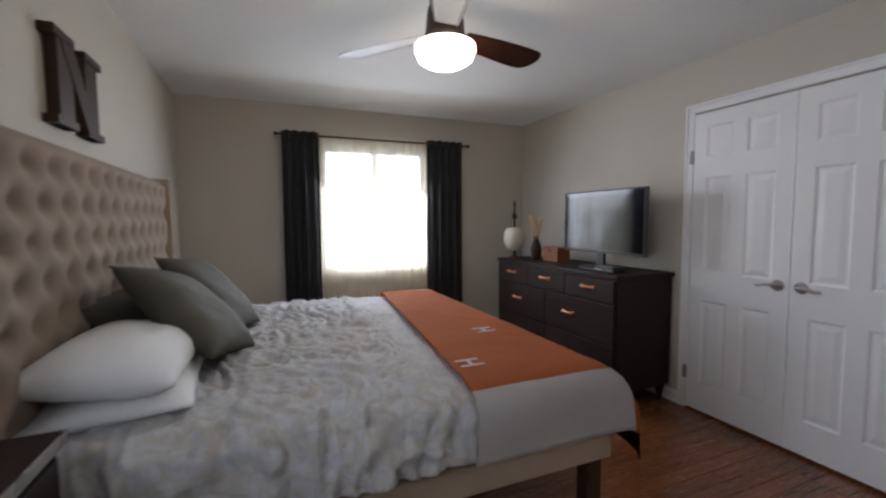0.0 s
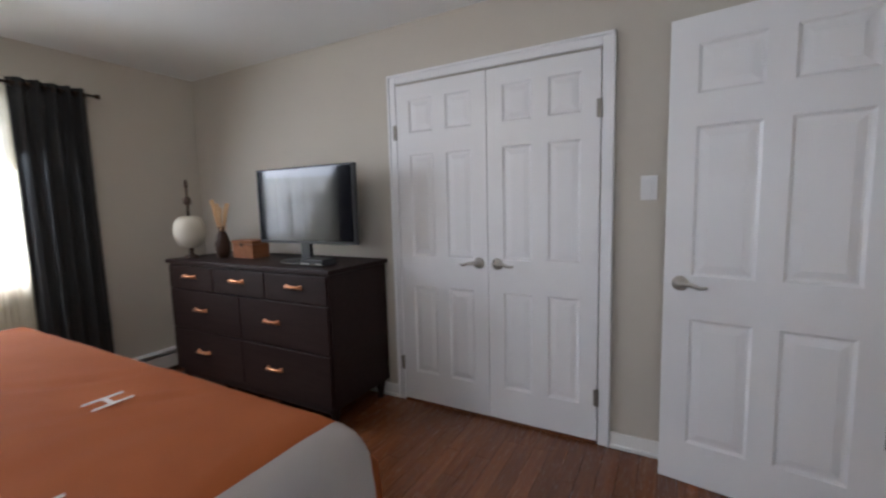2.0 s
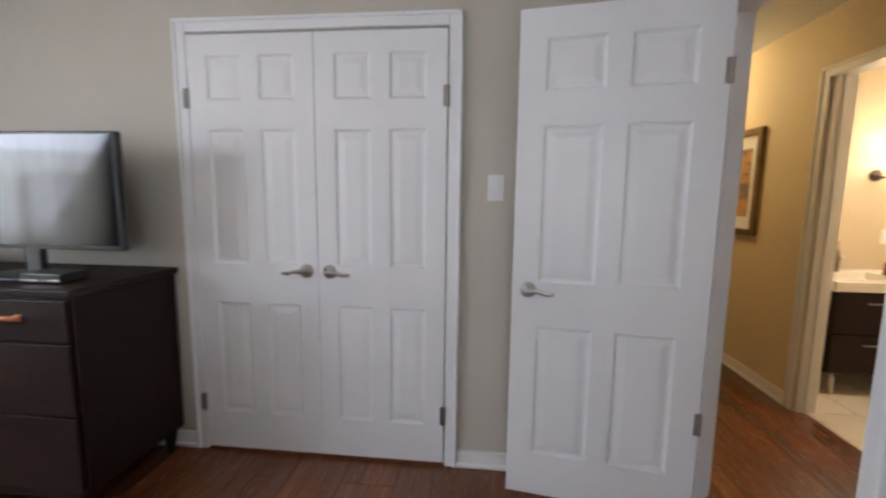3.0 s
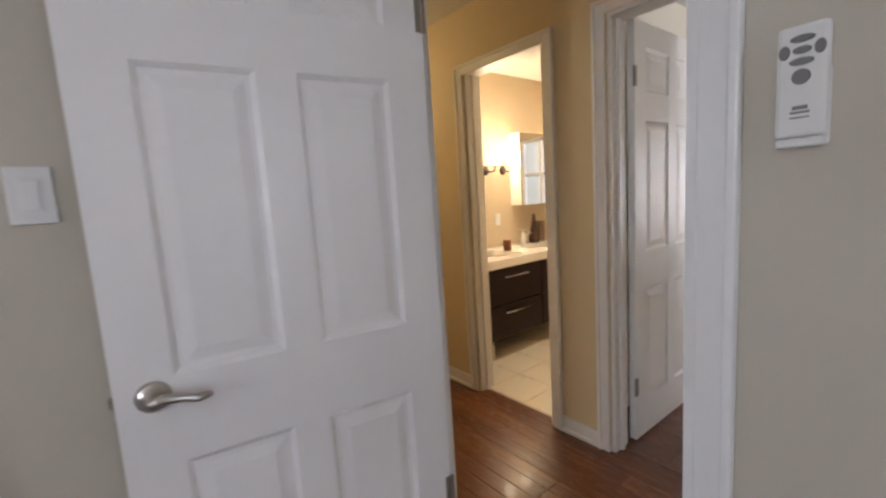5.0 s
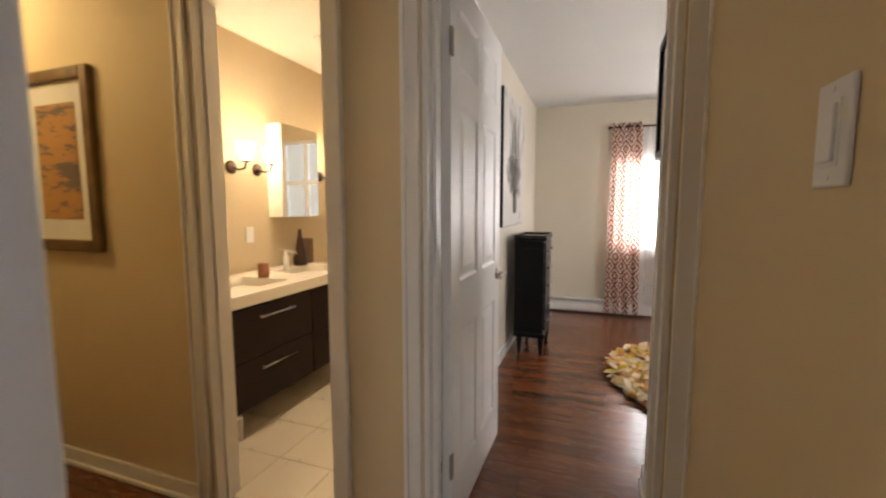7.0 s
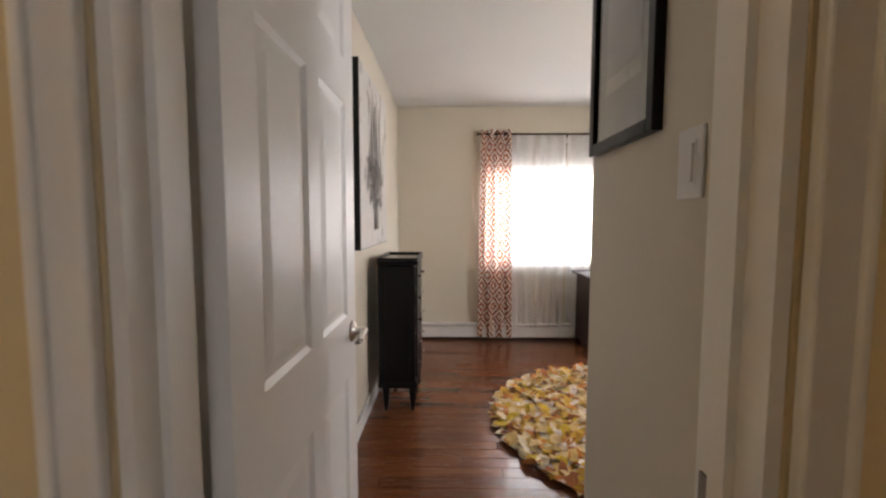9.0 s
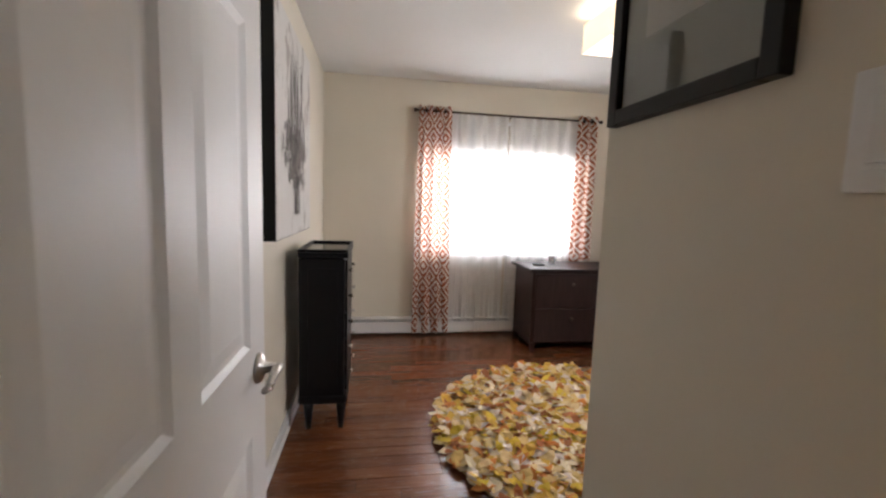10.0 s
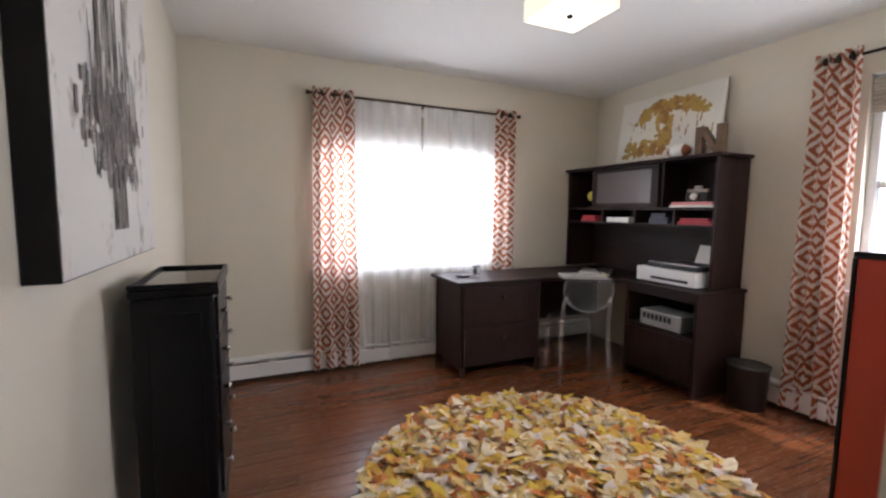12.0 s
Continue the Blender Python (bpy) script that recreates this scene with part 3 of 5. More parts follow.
def lever(parent, x, z, face, out, reach, label="satin nickel lever handle"):
    """Rosette, neck and curved lever on the face y = face; reach: how far the lever runs along x."""
    bm = lathe([(0.0, 0), (0.033, 0), (0.033, 0.004), (0.026, 0.011), (0.012, 0.014), (0.011, 0.045), (0.0, 0.046)], 20, "y", (0, 0, 0))
    if out < 0:
        bmesh.ops.scale(bm, vec=(1, -1, 1), verts=bm.verts)
    bmesh.ops.translate(bm, vec=(x, face, z), verts=bm.verts)
    y = face + 0.043 * out
    s = 1 if reach > 0 else -1
    tube([(x - 0.008 * s, y, z), (x + 0.02 * s, y, z + 0.004), (x + 0.05 * s, y, z + 0.001), (x + 0.08 * s, y, z - 0.009), (x + reach, y - 0.004 * out, z - 0.006)], [0.009, 0.011, 0.009, 0.008, 0.006], 10, bm)
    bmesh.ops.recalc_face_normals(bm, faces=bm.faces)
    return part("handle", bm, STEEL, parent, label, smooth=True)


def six_panel(ob, w, h=2.02, th=0.035, mat=WHITE, stile=0.105):
    """A six-panel slab: x from 0 to w, y from -th / 2 to th / 2, with the raised panels as parts."""
    bm, t = bmesh.new(), th / 2
    mid = 0.085
    cols = ((stile, w / 2 - mid / 2), (w / 2 + mid / 2, w - stile))
    for x0, x1 in ((0, stile), (w / 2 - mid / 2, w / 2 + mid / 2), (w - stile, w)):
        box(bm, x0, -t, 0, x1, t, h)
    edges = [0.0, *[z for p in PANELS for z in p], h]
    for z0, z1 in zip(edges[::2], edges[1::2]):
        for x0, x1 in cols:
            box(bm, x0, -t, z0, x1, t, z1)
    bmesh.ops.remove_doubles(bm, verts=bm.verts, dist=0.0003)
    part("frame", bm, mat, ob)
    for z0, z1 in PANELS:
        for x0, x1 in cols:
            pb = bmesh.new()
            for side in (-1, 1):
                rings = []
                for inset, depth in ((0.0, t - 0.0005), (0.012, t - 0.008), (0.022, t - 0.008), (0.048, t - 0.003)):
                    rings.append([pb.verts.new((x, side * depth, z)) for x, z in ((x0 + inset, z0 + inset), (x1 - inset, z0 + inset), (x1 - inset, z1 - inset), (x0 + inset, z1 - inset))])
                for a, b in zip(rings, rings[1:]):
                    for k in range(4):
                        pb.faces.new((a[k], a[(k + 1) % 4], b[(k + 1) % 4], b[k]))
                pb.faces.new(rings[-1])
            bmesh.ops.recalc_face_normals(pb, faces=pb.faces)
            part("panel", pb, mat, ob)


def hinges(ob, x, face, zs=(0.25, 1.78)):
    for z in zs:
        bm = lathe([(0.0, -0.045), (0.007, -0.045), (0.007, 0.045), (0.0, 0.046)], 10, "z", (x, face, z))
        box(bm, x - 0.002, face - 0.003, z - 0.044, x + 0.02, face + 0.003, z + 0.044)
        part("hinge", bm, HINGE, ob, "dull metal hinge")


bedroom_door = thing("door_1", (2.522, 0.045, 0.008), 81.2, "white six-panel bedroom door standing wide open", "door", kind="structure")
six_panel(bedroom_door, 0.742)
lever(bedroom_door, 0.742 - 0.066, 0.915, 0.0175, 1, -0.105)
lever(bedroom_door, 0.742 - 0.066, 0.915, -0.0175, -1, -0.105)
hinges(bedroom_door, -0.002, 0.02, (0.42, 1.75))
part("latch_plate", boxes((0.742, -0.012, 0.885, 0.744, 0.012, 0.945), (0.744, -0.007, 0.905, 0.752, 0.007, 0.925)), STEEL, bedroom_door, "small nickel latch")

office_door = thing("door_2", (2.597, -1.203, 0.008), -90.3, "white six-panel office door opened against the wall", "door", kind="structure")
six_panel(office_door, 0.775, mat=TRIM)
lever(office_door, 0.775 - 0.055, 0.89, -0.0175, -1, -0.105)
hinges(office_door, -0.004, -0.02, (0.28, 1.77))

for k, (y0, reach) in enumerate(((CL0 + 0.003, 0.1), (CL0 + 0.608, -0.1))):
    leaf = thing("door_3" if k else "door_4", (BX1 - 0.002, y0, 0.02), 90.0, "white six-panel closet door, closed, with nickel lever", "door", kind="structure")
    six_panel(leaf, 0.600, 2.0, stile=0.09)
    lever(leaf, 0.055 if k else 0.545, 0.925, 0.0175, 1, 0.105 if k else -0.105)
    hinges(leaf, 0.604 if k else -0.004, 0.022, (0.24, 1.72))
structure("trim_closet_threshold", boxes((BX1 - 0.02, CL0, 0.0, BX1 + 0.09, CL1, 0.014), r=0.003), FLOOR_WOOD, "dark wood closet threshold")
strike = solid("strike_plate", boxes((BD0 + 0.018, -0.045, 0.87, BD0 + 0.022, -0.012, 0.94), r=0.001), HINGE, "dull metal strike plate on the door jamb", "strike plate")
solid("strike_plate", boxes((OD0 + 0.018, -1.145, 0.86, OD0 + 0.022, -1.11, 0.93), r=0.001), HINGE, "dull metal strike plate on the office door jamb", "strike plate")


def switch_plate(axis, face, out, along, z, rocker=True, label="white plastic rocker light switch on the wall"):
    ob = thing("light_switch", label=label, category="light switch")

    def bar(nm, a0, a1, d0, d1, z0, z1, r=0.002):
        lo, hi = sorted((face + d0 * out, face + d1 * out))
        bm = bmesh.new()
        box(bm, *((along + a0, lo, z + z0, along + a1, hi, z + z1) if axis == "x" else (lo, along + a0, z + z0, hi, along + a1, z + z1)), r=r)
        part(nm, bm, PRINTER_WHITE, ob)
    bar("plate", -0.036, 0.036, 0.0005, 0.007, -0.058, 0.058, 0.003)
    bar("rocker_surround", -0.019, 0.019, 0.006, 0.0085, -0.036, 0.036, 0.001)
    bar("rocker", -0.015, 0.015, 0.008, 0.013, -0.031, 0.031, 0.002)
    for zz in (-0.048, 0.048):
        bar("screw", -0.003, 0.003, 0.006, 0.008, zz - 0.003, zz + 0.003, 0.001)
    return ob


switch_plate("y", BX1, -1, 0.857, 1.345)
switch_plate("y", SX, 1, -0.417, 1.312)
switch_plate("y", EX, 1, -1.318, 1.345)
switch_plate("x", 0.0, 1, 1.615, 1.31)

remote = thing("fan_remote", (1.735, 0.001, 1.335), 0, "white plastic fan remote in a wall cradle", "remote control")
part("cradle", boxes((-0.027, 0.0, -0.006, 0.027, 0.008, 0.09), (-0.025, 0.0, -0.008, 0.025, 0.026, 0.003), r=0.003), PRINTER_WHITE, remote)
part("body", boxes((-0.027, 0.008, 0.004, 0.027, 0.026, 0.145), r=0.006), PRINTER_WHITE, remote)
for bx, bz, rx, rz in ((0, 0.127, .013, .005), (0, 0.113, .010, .005), (0, 0.099, .013, .005), (-0.018, 0.113, .006, .009), (0.018, 0.113, .006, .009), (0, 0.080, .010, .010)):
    bm = lathe([(0, 0), (1, 0), (0.9, 0.002), (0, 0.002)], 14, "y")
    bmesh.ops.scale(bm, vec=(rx, 1, rz), verts=bm.verts)
    bmesh.ops.translate(bm, vec=(bx, 0.026, bz), verts=bm.verts)
    part("button", bm, surface("grey_rubber", (0.16, 0.16, 0.16), (0.2, 0.2, 0.2), 0.6) if bx == 0 and bz == 0.127 else bpy.data.materials["grey_rubber"], remote, "grey rubber button")
part("mark", boxes((-0.010, 0.0262, 0.034, 0.010, 0.0266, 0.037), (-0.010, 0.0262, 0.028, 0.010, 0.0266, 0.030), (-0.008, 0.0262, 0.039, 0.008, 0.0266, 0.044)), bpy.data.materials["grey_rubber"], remote, "small grey printed mark")


# ---- curtains ----
def curtain_panel(name, axis, face, a, b, z0, z1, folds, depth, mat, label, uv_w, flare=0.02, seed=0.0, group=""):
    """A pleated hanging along x or y, gathered at the top, with uneven folds."""
    def f(u, v):
        w = depth * (0.75 + 0.25 * math.sin(3.1 * u * folds + seed))
        ph = 2 * math.pi * folds * (u + 0.012 * math.sin(5 * u + seed) + 0.006 * math.sin(4 * v + 9 * u + seed))
        off = w * math.sin(ph) + 0.010 * (1 - v) * math.sin(2.7 * ph + seed)
        al = a + (b - a) * u + flare * (1 - v) * (u - 0.5)
        z = z0 + (z1 - z0) * v
        return Vector((al, face + off, z) if axis == "x" else (face + off, al, z))
    n = max(24, int(folds * 14))
    bm = sheet(f, n, 40, lambda u, v: (u * uv_w, v * (z1 - z0)))
    ob = solid(name, bm, mat, label, "curtain", group)
    if name == "curtain":        # metal eyelets on the pole
        for k in range(int(folds * 2)):
            u = (k + 0.5) / (folds * 2)
            c = f(u, 1.0)
            al = c.x if axis == "x" else c.y
            ring = lathe([(0.017, -0.004), (0.024, -0.004), (0.024, 0.004), (0.017, 0.004), (0.017, -0.004)], 14, axis, (al, face, z1 - 0.04) if axis == "x" else (face, al, z1 - 0.04))
            part("eyelet", ring, BRONZE, ob, "dark metal eyelet", smooth=True)
    return ob


def rod(axis, face, wall, a, b, z, label, mids=()):
    ob = thing("curtain_rod", label=label, category="curtain rod")
    P = (lambda p, d, h: (p, d, h)) if axis == "x" else (lambda p, d, h: (d, p, h))
    part("pole", tube([P(a, face, z), P(b, face, z)], 0.009, 12), BRONZE, ob, smooth=True)
    for e, s in ((a, -1), (b, 1)):
        part("finial", lathe([(0, 0), (0.009, 0), (0.010, 0.006), (0.016, 0.010), (0.016, 0.030), (0, 0.032)] if s > 0 else [(0, 0), (0.009, 0), (0.010, -0.006), (0.016, -0.010), (0.016, -0.030), (0, -0.032)],
             14, axis, P(e, face, z)), BRONZE, ob, smooth=True)
    for p in (a + 0.05, b - 0.05, *mids):
        part("bracket", tube([P(p, wall, z - 0.015), P(p, (wall + face) / 2, z - 0.015), P(p, face, z - 0.012)], 0.006, 8), BRONZE, ob, smooth=True)
    return ob


rod("x", 4.27, BY1, 0.17, 2.00, 2.09, "thin dark metal curtain rod over the bedroom window")
curtain_panel("curtain", "x", 4.27, 0.20, 0.52, 0.03, 2.125, 4.5, 0.035, DARK_CLOTH, "charcoal blackout curtain gathered beside the bedroom window", 0.9, 0.0, 0.4, "bedroom curtains")
curtain_panel("curtain", "x", 4.27, 1.56, 1.95, 0.03, 2.125, 5.0, 0.035, DARK_CLOTH, "charcoal blackout curtain gathered beside the bedroom window", 0.9, 0.0, 2.1, "bedroom curtains")
curtain_panel("sheer_curtain", "x", 4.335, 0.47, 1.63, 0.22, 2.10, 13, 0.014, SHEER_CREAM, "cream sheer curtain lit from behind", 1.2, 0.0, 1.3)

rod("x", -4.885, OY0, 0.21, 1.97, 2.092, "dark metal curtain rod over the office window", (1.095,))
IK = "cream grommet curtain woven with rust diamonds, lit from behind"
curtain_panel("curtain", "x", -4.885, 1.655, 1.955, 0.03, 2.135, 3.5, 0.035, IKAT, IK, 0.40, 0.05, 0.3, "office curtains")
curtain_panel("curtain", "x", -4.885, 0.225, 0.425, 0.03, 2.135, 2.5, 0.035, IKAT, IK, 0.28, 0.03, 1.7, "office curtains")
curtain_panel("sheer_curtain", "x", -4.925, 1.105, 1.68, 0.02, 2.09, 5, 0.026, SHEER, "white sheer voile curtain over the office window", 0.6, 0.0, 0.9, "office sheers")
curtain_panel("sheer_curtain", "x", -4.925, 0.38, 1.085, 0.02, 2.09, 6, 0.026, SHEER, "white sheer voile curtain over the office window", 0.6, 0.0, 2.9, "office sheers")
rod("y", -0.725, OX0, -3.01, -1.83, 2.14, "dark metal curtain rod over the office side window")
curtain_panel("curtain", "y", -0.725, -3.13, -2.915, 0.03, 2.185, 3.5, 0.035, IKAT, IK, 0.36, 0.07, 0.8, "office curtains")
for nm, ax, face, a, b, z0, lab in (("window_shade", "x", OY0 - 0.02, OW[0] + 0.01, OW[1] - 0.01, 1.715, "taupe cellular shade pulled part-way down the office window"),
                                    ("window_shade", "y", OX0 - 0.02, SW[0] + 0.01, SW[1] - 0.01, 1.83, "taupe cellular shade pulled part-way down the side window")):
    sh = thing(nm, label=lab, category="window shade")
    n = int((2.03 - z0) / 0.025)
    for k in range(n):
        z = z0 + 0.02 + k * 0.025
        bm = lathe([(0.0, a), (0.013, a), (0.013, b), (0.0, b)], 6, ax, (0, face, z) if ax == "x" else (face, 0, z))
        part("cell", bm, SHADE, sh)
    part("bottom_rail", boxes((a, face - 0.012, z0 - 0.005, b, face + 0.012, z0 + 0.01) if ax == "x" else (face - 0.012, a, z0 - 0.005, face + 0.012, b, z0 + 0.01), r=0.003), SHADE, sh)
    part("head_rail", boxes((a, face - 0.015, 2.03, b, face + 0.015, 2.055) if ax == "x" else (face - 0.015, a, 2.03, face + 0.015, b, 2.055), r=0.003), WHITE, sh)

# ---- bedroom ----
bed = thing("bed", (0, 0, 0), 0, "king bed with tall button-tufted beige headboard and dark legs", "bed")
YN, YF, XH, XF, TOP = 1.50, 3.45, -0.50, 1.22, 0.685


def tufted(u, v):
    y, z = YN - 0.10 + (YF - YN + 0.12) * u, 0.30 + 1.28 * v
    sy, sz = 0.155, 0.115
    best = 9.0
    for dj in (-1, 0, 1):
        j = round(z / sz) + dj
        o = 0.5 * (j % 2)
        i = round(y / sy - o)
        best = min(best, math.hypot((y - (i + o) * sy), (z - j * sz)))
    puff = 0.045 * (1 - math.exp(-(best / 0.034) ** 1.3))
    edge = min(1.0, min(u, 1 - u) / 0.02, (1 - v) / 0.03)
    return Vector((XH - 0.065 + puff * edge, y, z))


part("headboard_padding", sheet(tufted, 150, 90), TUFT, bed, "button-tufted beige linen padding")
part("headboard_back", boxes((XH - 0.115, YN - 0.10, 0.0, XH - 0.066, YF + 0.02, 1.575), r=0.006), BEDRAIL, bed)
for y0, y1 in ((YN - 0.15, YN - 0.102), (YF + 0.022, YF + 0.07)):
    part("headboard_wing", boxes((XH - 0.115, y0, 0.0, XH - 0.005, y1, 1.60), r=0.008), BEDRAIL, bed, "taupe upholstered wing")
part("side_rail", boxes((XH, YN - 0.02, 0.40, XF + 0.06, YN + 0.03, 0.50), r=0.01), BEDRAIL, bed, "taupe upholstered rail")
part("side_rail", boxes((XH, YF - 0.06, 0.40, XF + 0.06, YF - 0.02, 0.50), r=0.01), BEDRAIL, bed, "taupe upholstered rail")
part("foot_rail", boxes((XF + 0.02, YN + 0.032, 0.40, XF + 0.06, YF - 0.062, 0.50), r=0.01), BEDRAIL, bed, "taupe upholstered rail")
for lx, ly in ((XF - 0.01, YN + 0.03), (XF - 0.01, YF - 0.10), (XH + 0.1, YN + 0.03), (XH + 0.1, YF - 0.10)):
    part("leg", boxes((lx, ly, 0, lx + 0.07, ly + 0.07, 0.402), r=0.006), DARK_LEG, bed, "dark square wooden leg")
part("mattress", boxes((XH, YN + 0.035, 0.45, XF + 0.018, YF - 0.03, TOP), r=0.05), LINEN, bed, "white mattress")


def fold(d, r):
    """How far out and down a cloth lies d past an edge of radius r."""
    if d <= 0:
        return 0.0, 0.0
    if d < r * math.pi / 2:
        return r * math.sin(d / r), r * (1 - math.cos(d / r))
    return r, r + d - r * math.pi / 2


def drape(s, t, top, xe, yn, yf, r, lift):
    ox, dx = fold(s - xe, r)
    on, dn = fold(yn - t, r)
    of, df = fold(t - yf, r)
    x = min(s, xe) + ox
    y = min(max(t, yn), yf) - on + of
    down = max(dx, dn, df) + 0.25 * min(dx, dn)
    return Vector((x + (0.02 if dx > r else 0), y - (0.03 * min(1, dn * 3)), top + lift - down))


def wrinkle(p, amp):
    a = noise.noise(Vector((p.x * 3.0, p.y * 3.0, p.z * 3.0)))
    b = noise.noise(Vector((p.x * 11 + 5 * a, p.y * 5.0 + 3, p.z * 7.0)))
    c = noise.noise(Vector((p.x * 22, p.y * 16, p.z * 18)))
    return amp * (0.7 * a + 0.75 * (1 - 2 * abs(b)) + 0.35 * c)


def duvet_f(u, v):
    s, t = XH + 0.06 + (XF + 0.05 - XH - 0.06) * u, YN - 0.19 + (YF - YN + 0.38) * v
    p = drape(s, t, TOP, XF - 0.06, YN + 0.06, YF - 0.06, 0.09, 0.055)
    w = wrinkle(p, 0.031 if s < 0.58 else 0.012 + 0.015 * max(0.0, 1 - (s - 0.58) / 0.1))
    side = 1.0 if t < YN else 0.25
    # gathered pleats where the cover falls over the near side
    near = max(0.0, min(1.0, (YN + 0.14 - t) / 0.2))
    bend = 1.6 * noise.noise(Vector((s * 4.0, t * 5.0, 2.0)))
    w += near * (0.011 * math.sin(34 * s + 5 * bend) + 0.012 * noise.noise(Vector((s * 26, t * 9 + bend, 5.0))))
    w += (0.013 if s < 0.60 else 0.004) * (1 - 2 * abs(noise.noise(Vector((s * 7 + 2 * bend, t * 24 + 9 * s, 1.0)))))
    return p + Vector((0, -side * 1.1 * w, w if t > YN - 0.05 else 0.3 * w))


solid("duvet", sheet(duvet_f, 230, 230, thick=0.012), DUVET, "rumpled white duvet printed with grey and tan lace pattern", "duvet")


def throw_edge(v):
    return 0.65 + 0.23 * v


def throw_f(u, v):
    t = YN - 0.23 + (YF - YN + 0.41) * v
    s = throw_edge(v) + (XF + 0.36 - throw_edge(v)) * u
    p = drape(s, t, TOP, XF - 0.02, YN + 0.06, YF - 0.06, 0.11, 0.088)
    w = wrinkle(p * 0.5, 0.006)
    return p + Vector((0, -w if t < YN else 0, w)) + Vector((0.018 if s > XF else 0, -0.022 if t < YN + 0.02 else 0, 0))


bm = sheet(throw_f, 70, 120)
for fc in bm.faces:
    loop_uv = fc.loops[0][bm.loops.layers.uv[0]].uv
    fc.material_index = 1 if loop_uv[1] < 0.095 and loop_uv[0] < 0.74 else 0
bmesh.ops.solidify(bm, geom=bm.faces[:], thickness=0.006)
throw = solid("throw_blanket", bm, (ORANGE, GREY_WOOL), "orange wool throw with pale border laid over the bed's foot", "throw blanket")
for mx, my, sc in ((0.765, 1.685, 1.0), (1.04, 2.09, 1.0)):
    z = TOP + 0.0975
    part("woven_mark", boxes((mx - 0.048, my - 0.034, z, mx + 0.048, my - 0.025, z + 0.003), (mx - 0.048, my + 0.025, z, mx + 0.048, my + 0.034, z + 0.003), (mx - 0.006, my - 0.025, z, mx + 0.006, my + 0.025, z + 0.003)), GREY_WOOL, throw, "pale woven mark")


def pillow(name, at, size, turns, mat, label, tassel=False, seed=0.0, category="pillow"):
    """A stuffed cushion with pinched corners; size is (width, height, thickness), facing its own z."""
    w, h, th = size
    bm = bmesh.new()
    n = 26
    for side in (1, -1):
        g = [[None] * (n + 1) for _ in range(n + 1)]
        for i in range(n + 1):
            for j in range(n + 1):
                a, b = 2 * i / n - 1, 2 * j / n - 1
                e = max(0.0, (1 - abs(a) ** 2.6) * (1 - abs(b) ** 2.6)) ** 0.55
                pin = 1 - 0.07 * (1 - abs(a) ** 2) * abs(b) ** 3 - 0.0
                pin2 = 1 - 0.07 * (1 - abs(b) ** 2) * abs(a) ** 3
                wr = 0.010 * noise.noise(Vector((a * 2.2 + seed, b * 2.2, side))) + 0.004 * noise.noise(Vector((a * 7 + seed, b * 5, side)))
                g[i][j] = bm.verts.new((a * w / 2 * pin2, b * h / 2 * pin, side * e * (th / 2 + wr)))
        for i in range(n):
            for j in range(n):
                q = (g[i][j], g[i + 1][j], g[i + 1][j + 1], g[i][j + 1])
                bm.faces.new(q if side > 0 else q[::-1]).smooth = True
    bmesh.ops.remove_doubles(bm, verts=bm.verts, dist=0.0008)
    ob = solid(name, bm, mat, label, category)
    ob.matrix_world = pose(*at, *turns)
    return ob


pillow("pillow", (-0.365, 1.94, 0.785), (0.42, 0.64, 0.10), (0, -3, 3), LINEN, "flat grey-white pillow at the bottom of the stack", seed=1)
pillow("pillow", (-0.37, 1.93, 0.885), (0.40, 0.62, 0.18), (0, 5, -2), LINEN, "plump white pillow lying on another pillow", seed=2)
pillow("pillow", (-0.43, 2.38, 0.90), (0.40, 0.60, 0.15), (0, 40, 0), OLIVE, "olive pillow leaning on the headboard", seed=6)
pillow("cushion", (-0.225, 2.24, 0.955), (0.50, 0.50, 0.17), (-16, 42, -26), OLIVE, "olive velvet cushion propped against the pillows", seed=3, category="cushion")
pillow("cushion", (-0.20, 2.72, 0.955), (0.50, 0.50, 0.15), (-10, 46, -20), OLIVE, "olive velvet cushion propped against the pillows", seed=4, category="cushion")
pillow("pillow", (-0.30, 2.98, 0.83), (0.44, 0.66, 0.17), (0, 20, 0), LINEN, "white pillow behind the cushions", seed=5)

night = thing("nightstand", (-0.475, 1.185, 0), 0, "dark wooden nightstand with a light metal edge", "nightstand")
part("body", boxes((-0.125, -0.20, 0.14, 0.115, 0.20, 0.85), r=0.004), ESPRESSO, night)
part("tabletop", boxes((-0.135, -0.215, 0.852, 0.125, 0.215, 0.878), r=0.003), ESPRESSO, night)
part("edge_strip", boxes((0.125, -0.215, 0.852, 0.131, 0.215, 0.878), r=0.001), STEEL, night, "pale metal edge strip")
for dz in (0.17, 0.51):
    part("drawer", boxes((0.115, -0.185, dz, 0.123, 0.185, dz + 0.32), r=0.002), ESPRESSO, night)
for lx in (-0.11, 0.085):
    for ly in (-0.185, 0.155):
        part("leg", boxes((lx, ly, 0, lx + 0.03, ly + 0.03, 0.14), r=0.002), DARK_LEG, night)
solid("book", boxes((-0.575, 1.10, 0.8785, -0.475, 1.24, 0.898), r=0.002), (CRIMSON,), "small red and white book on the nightstand", "book")

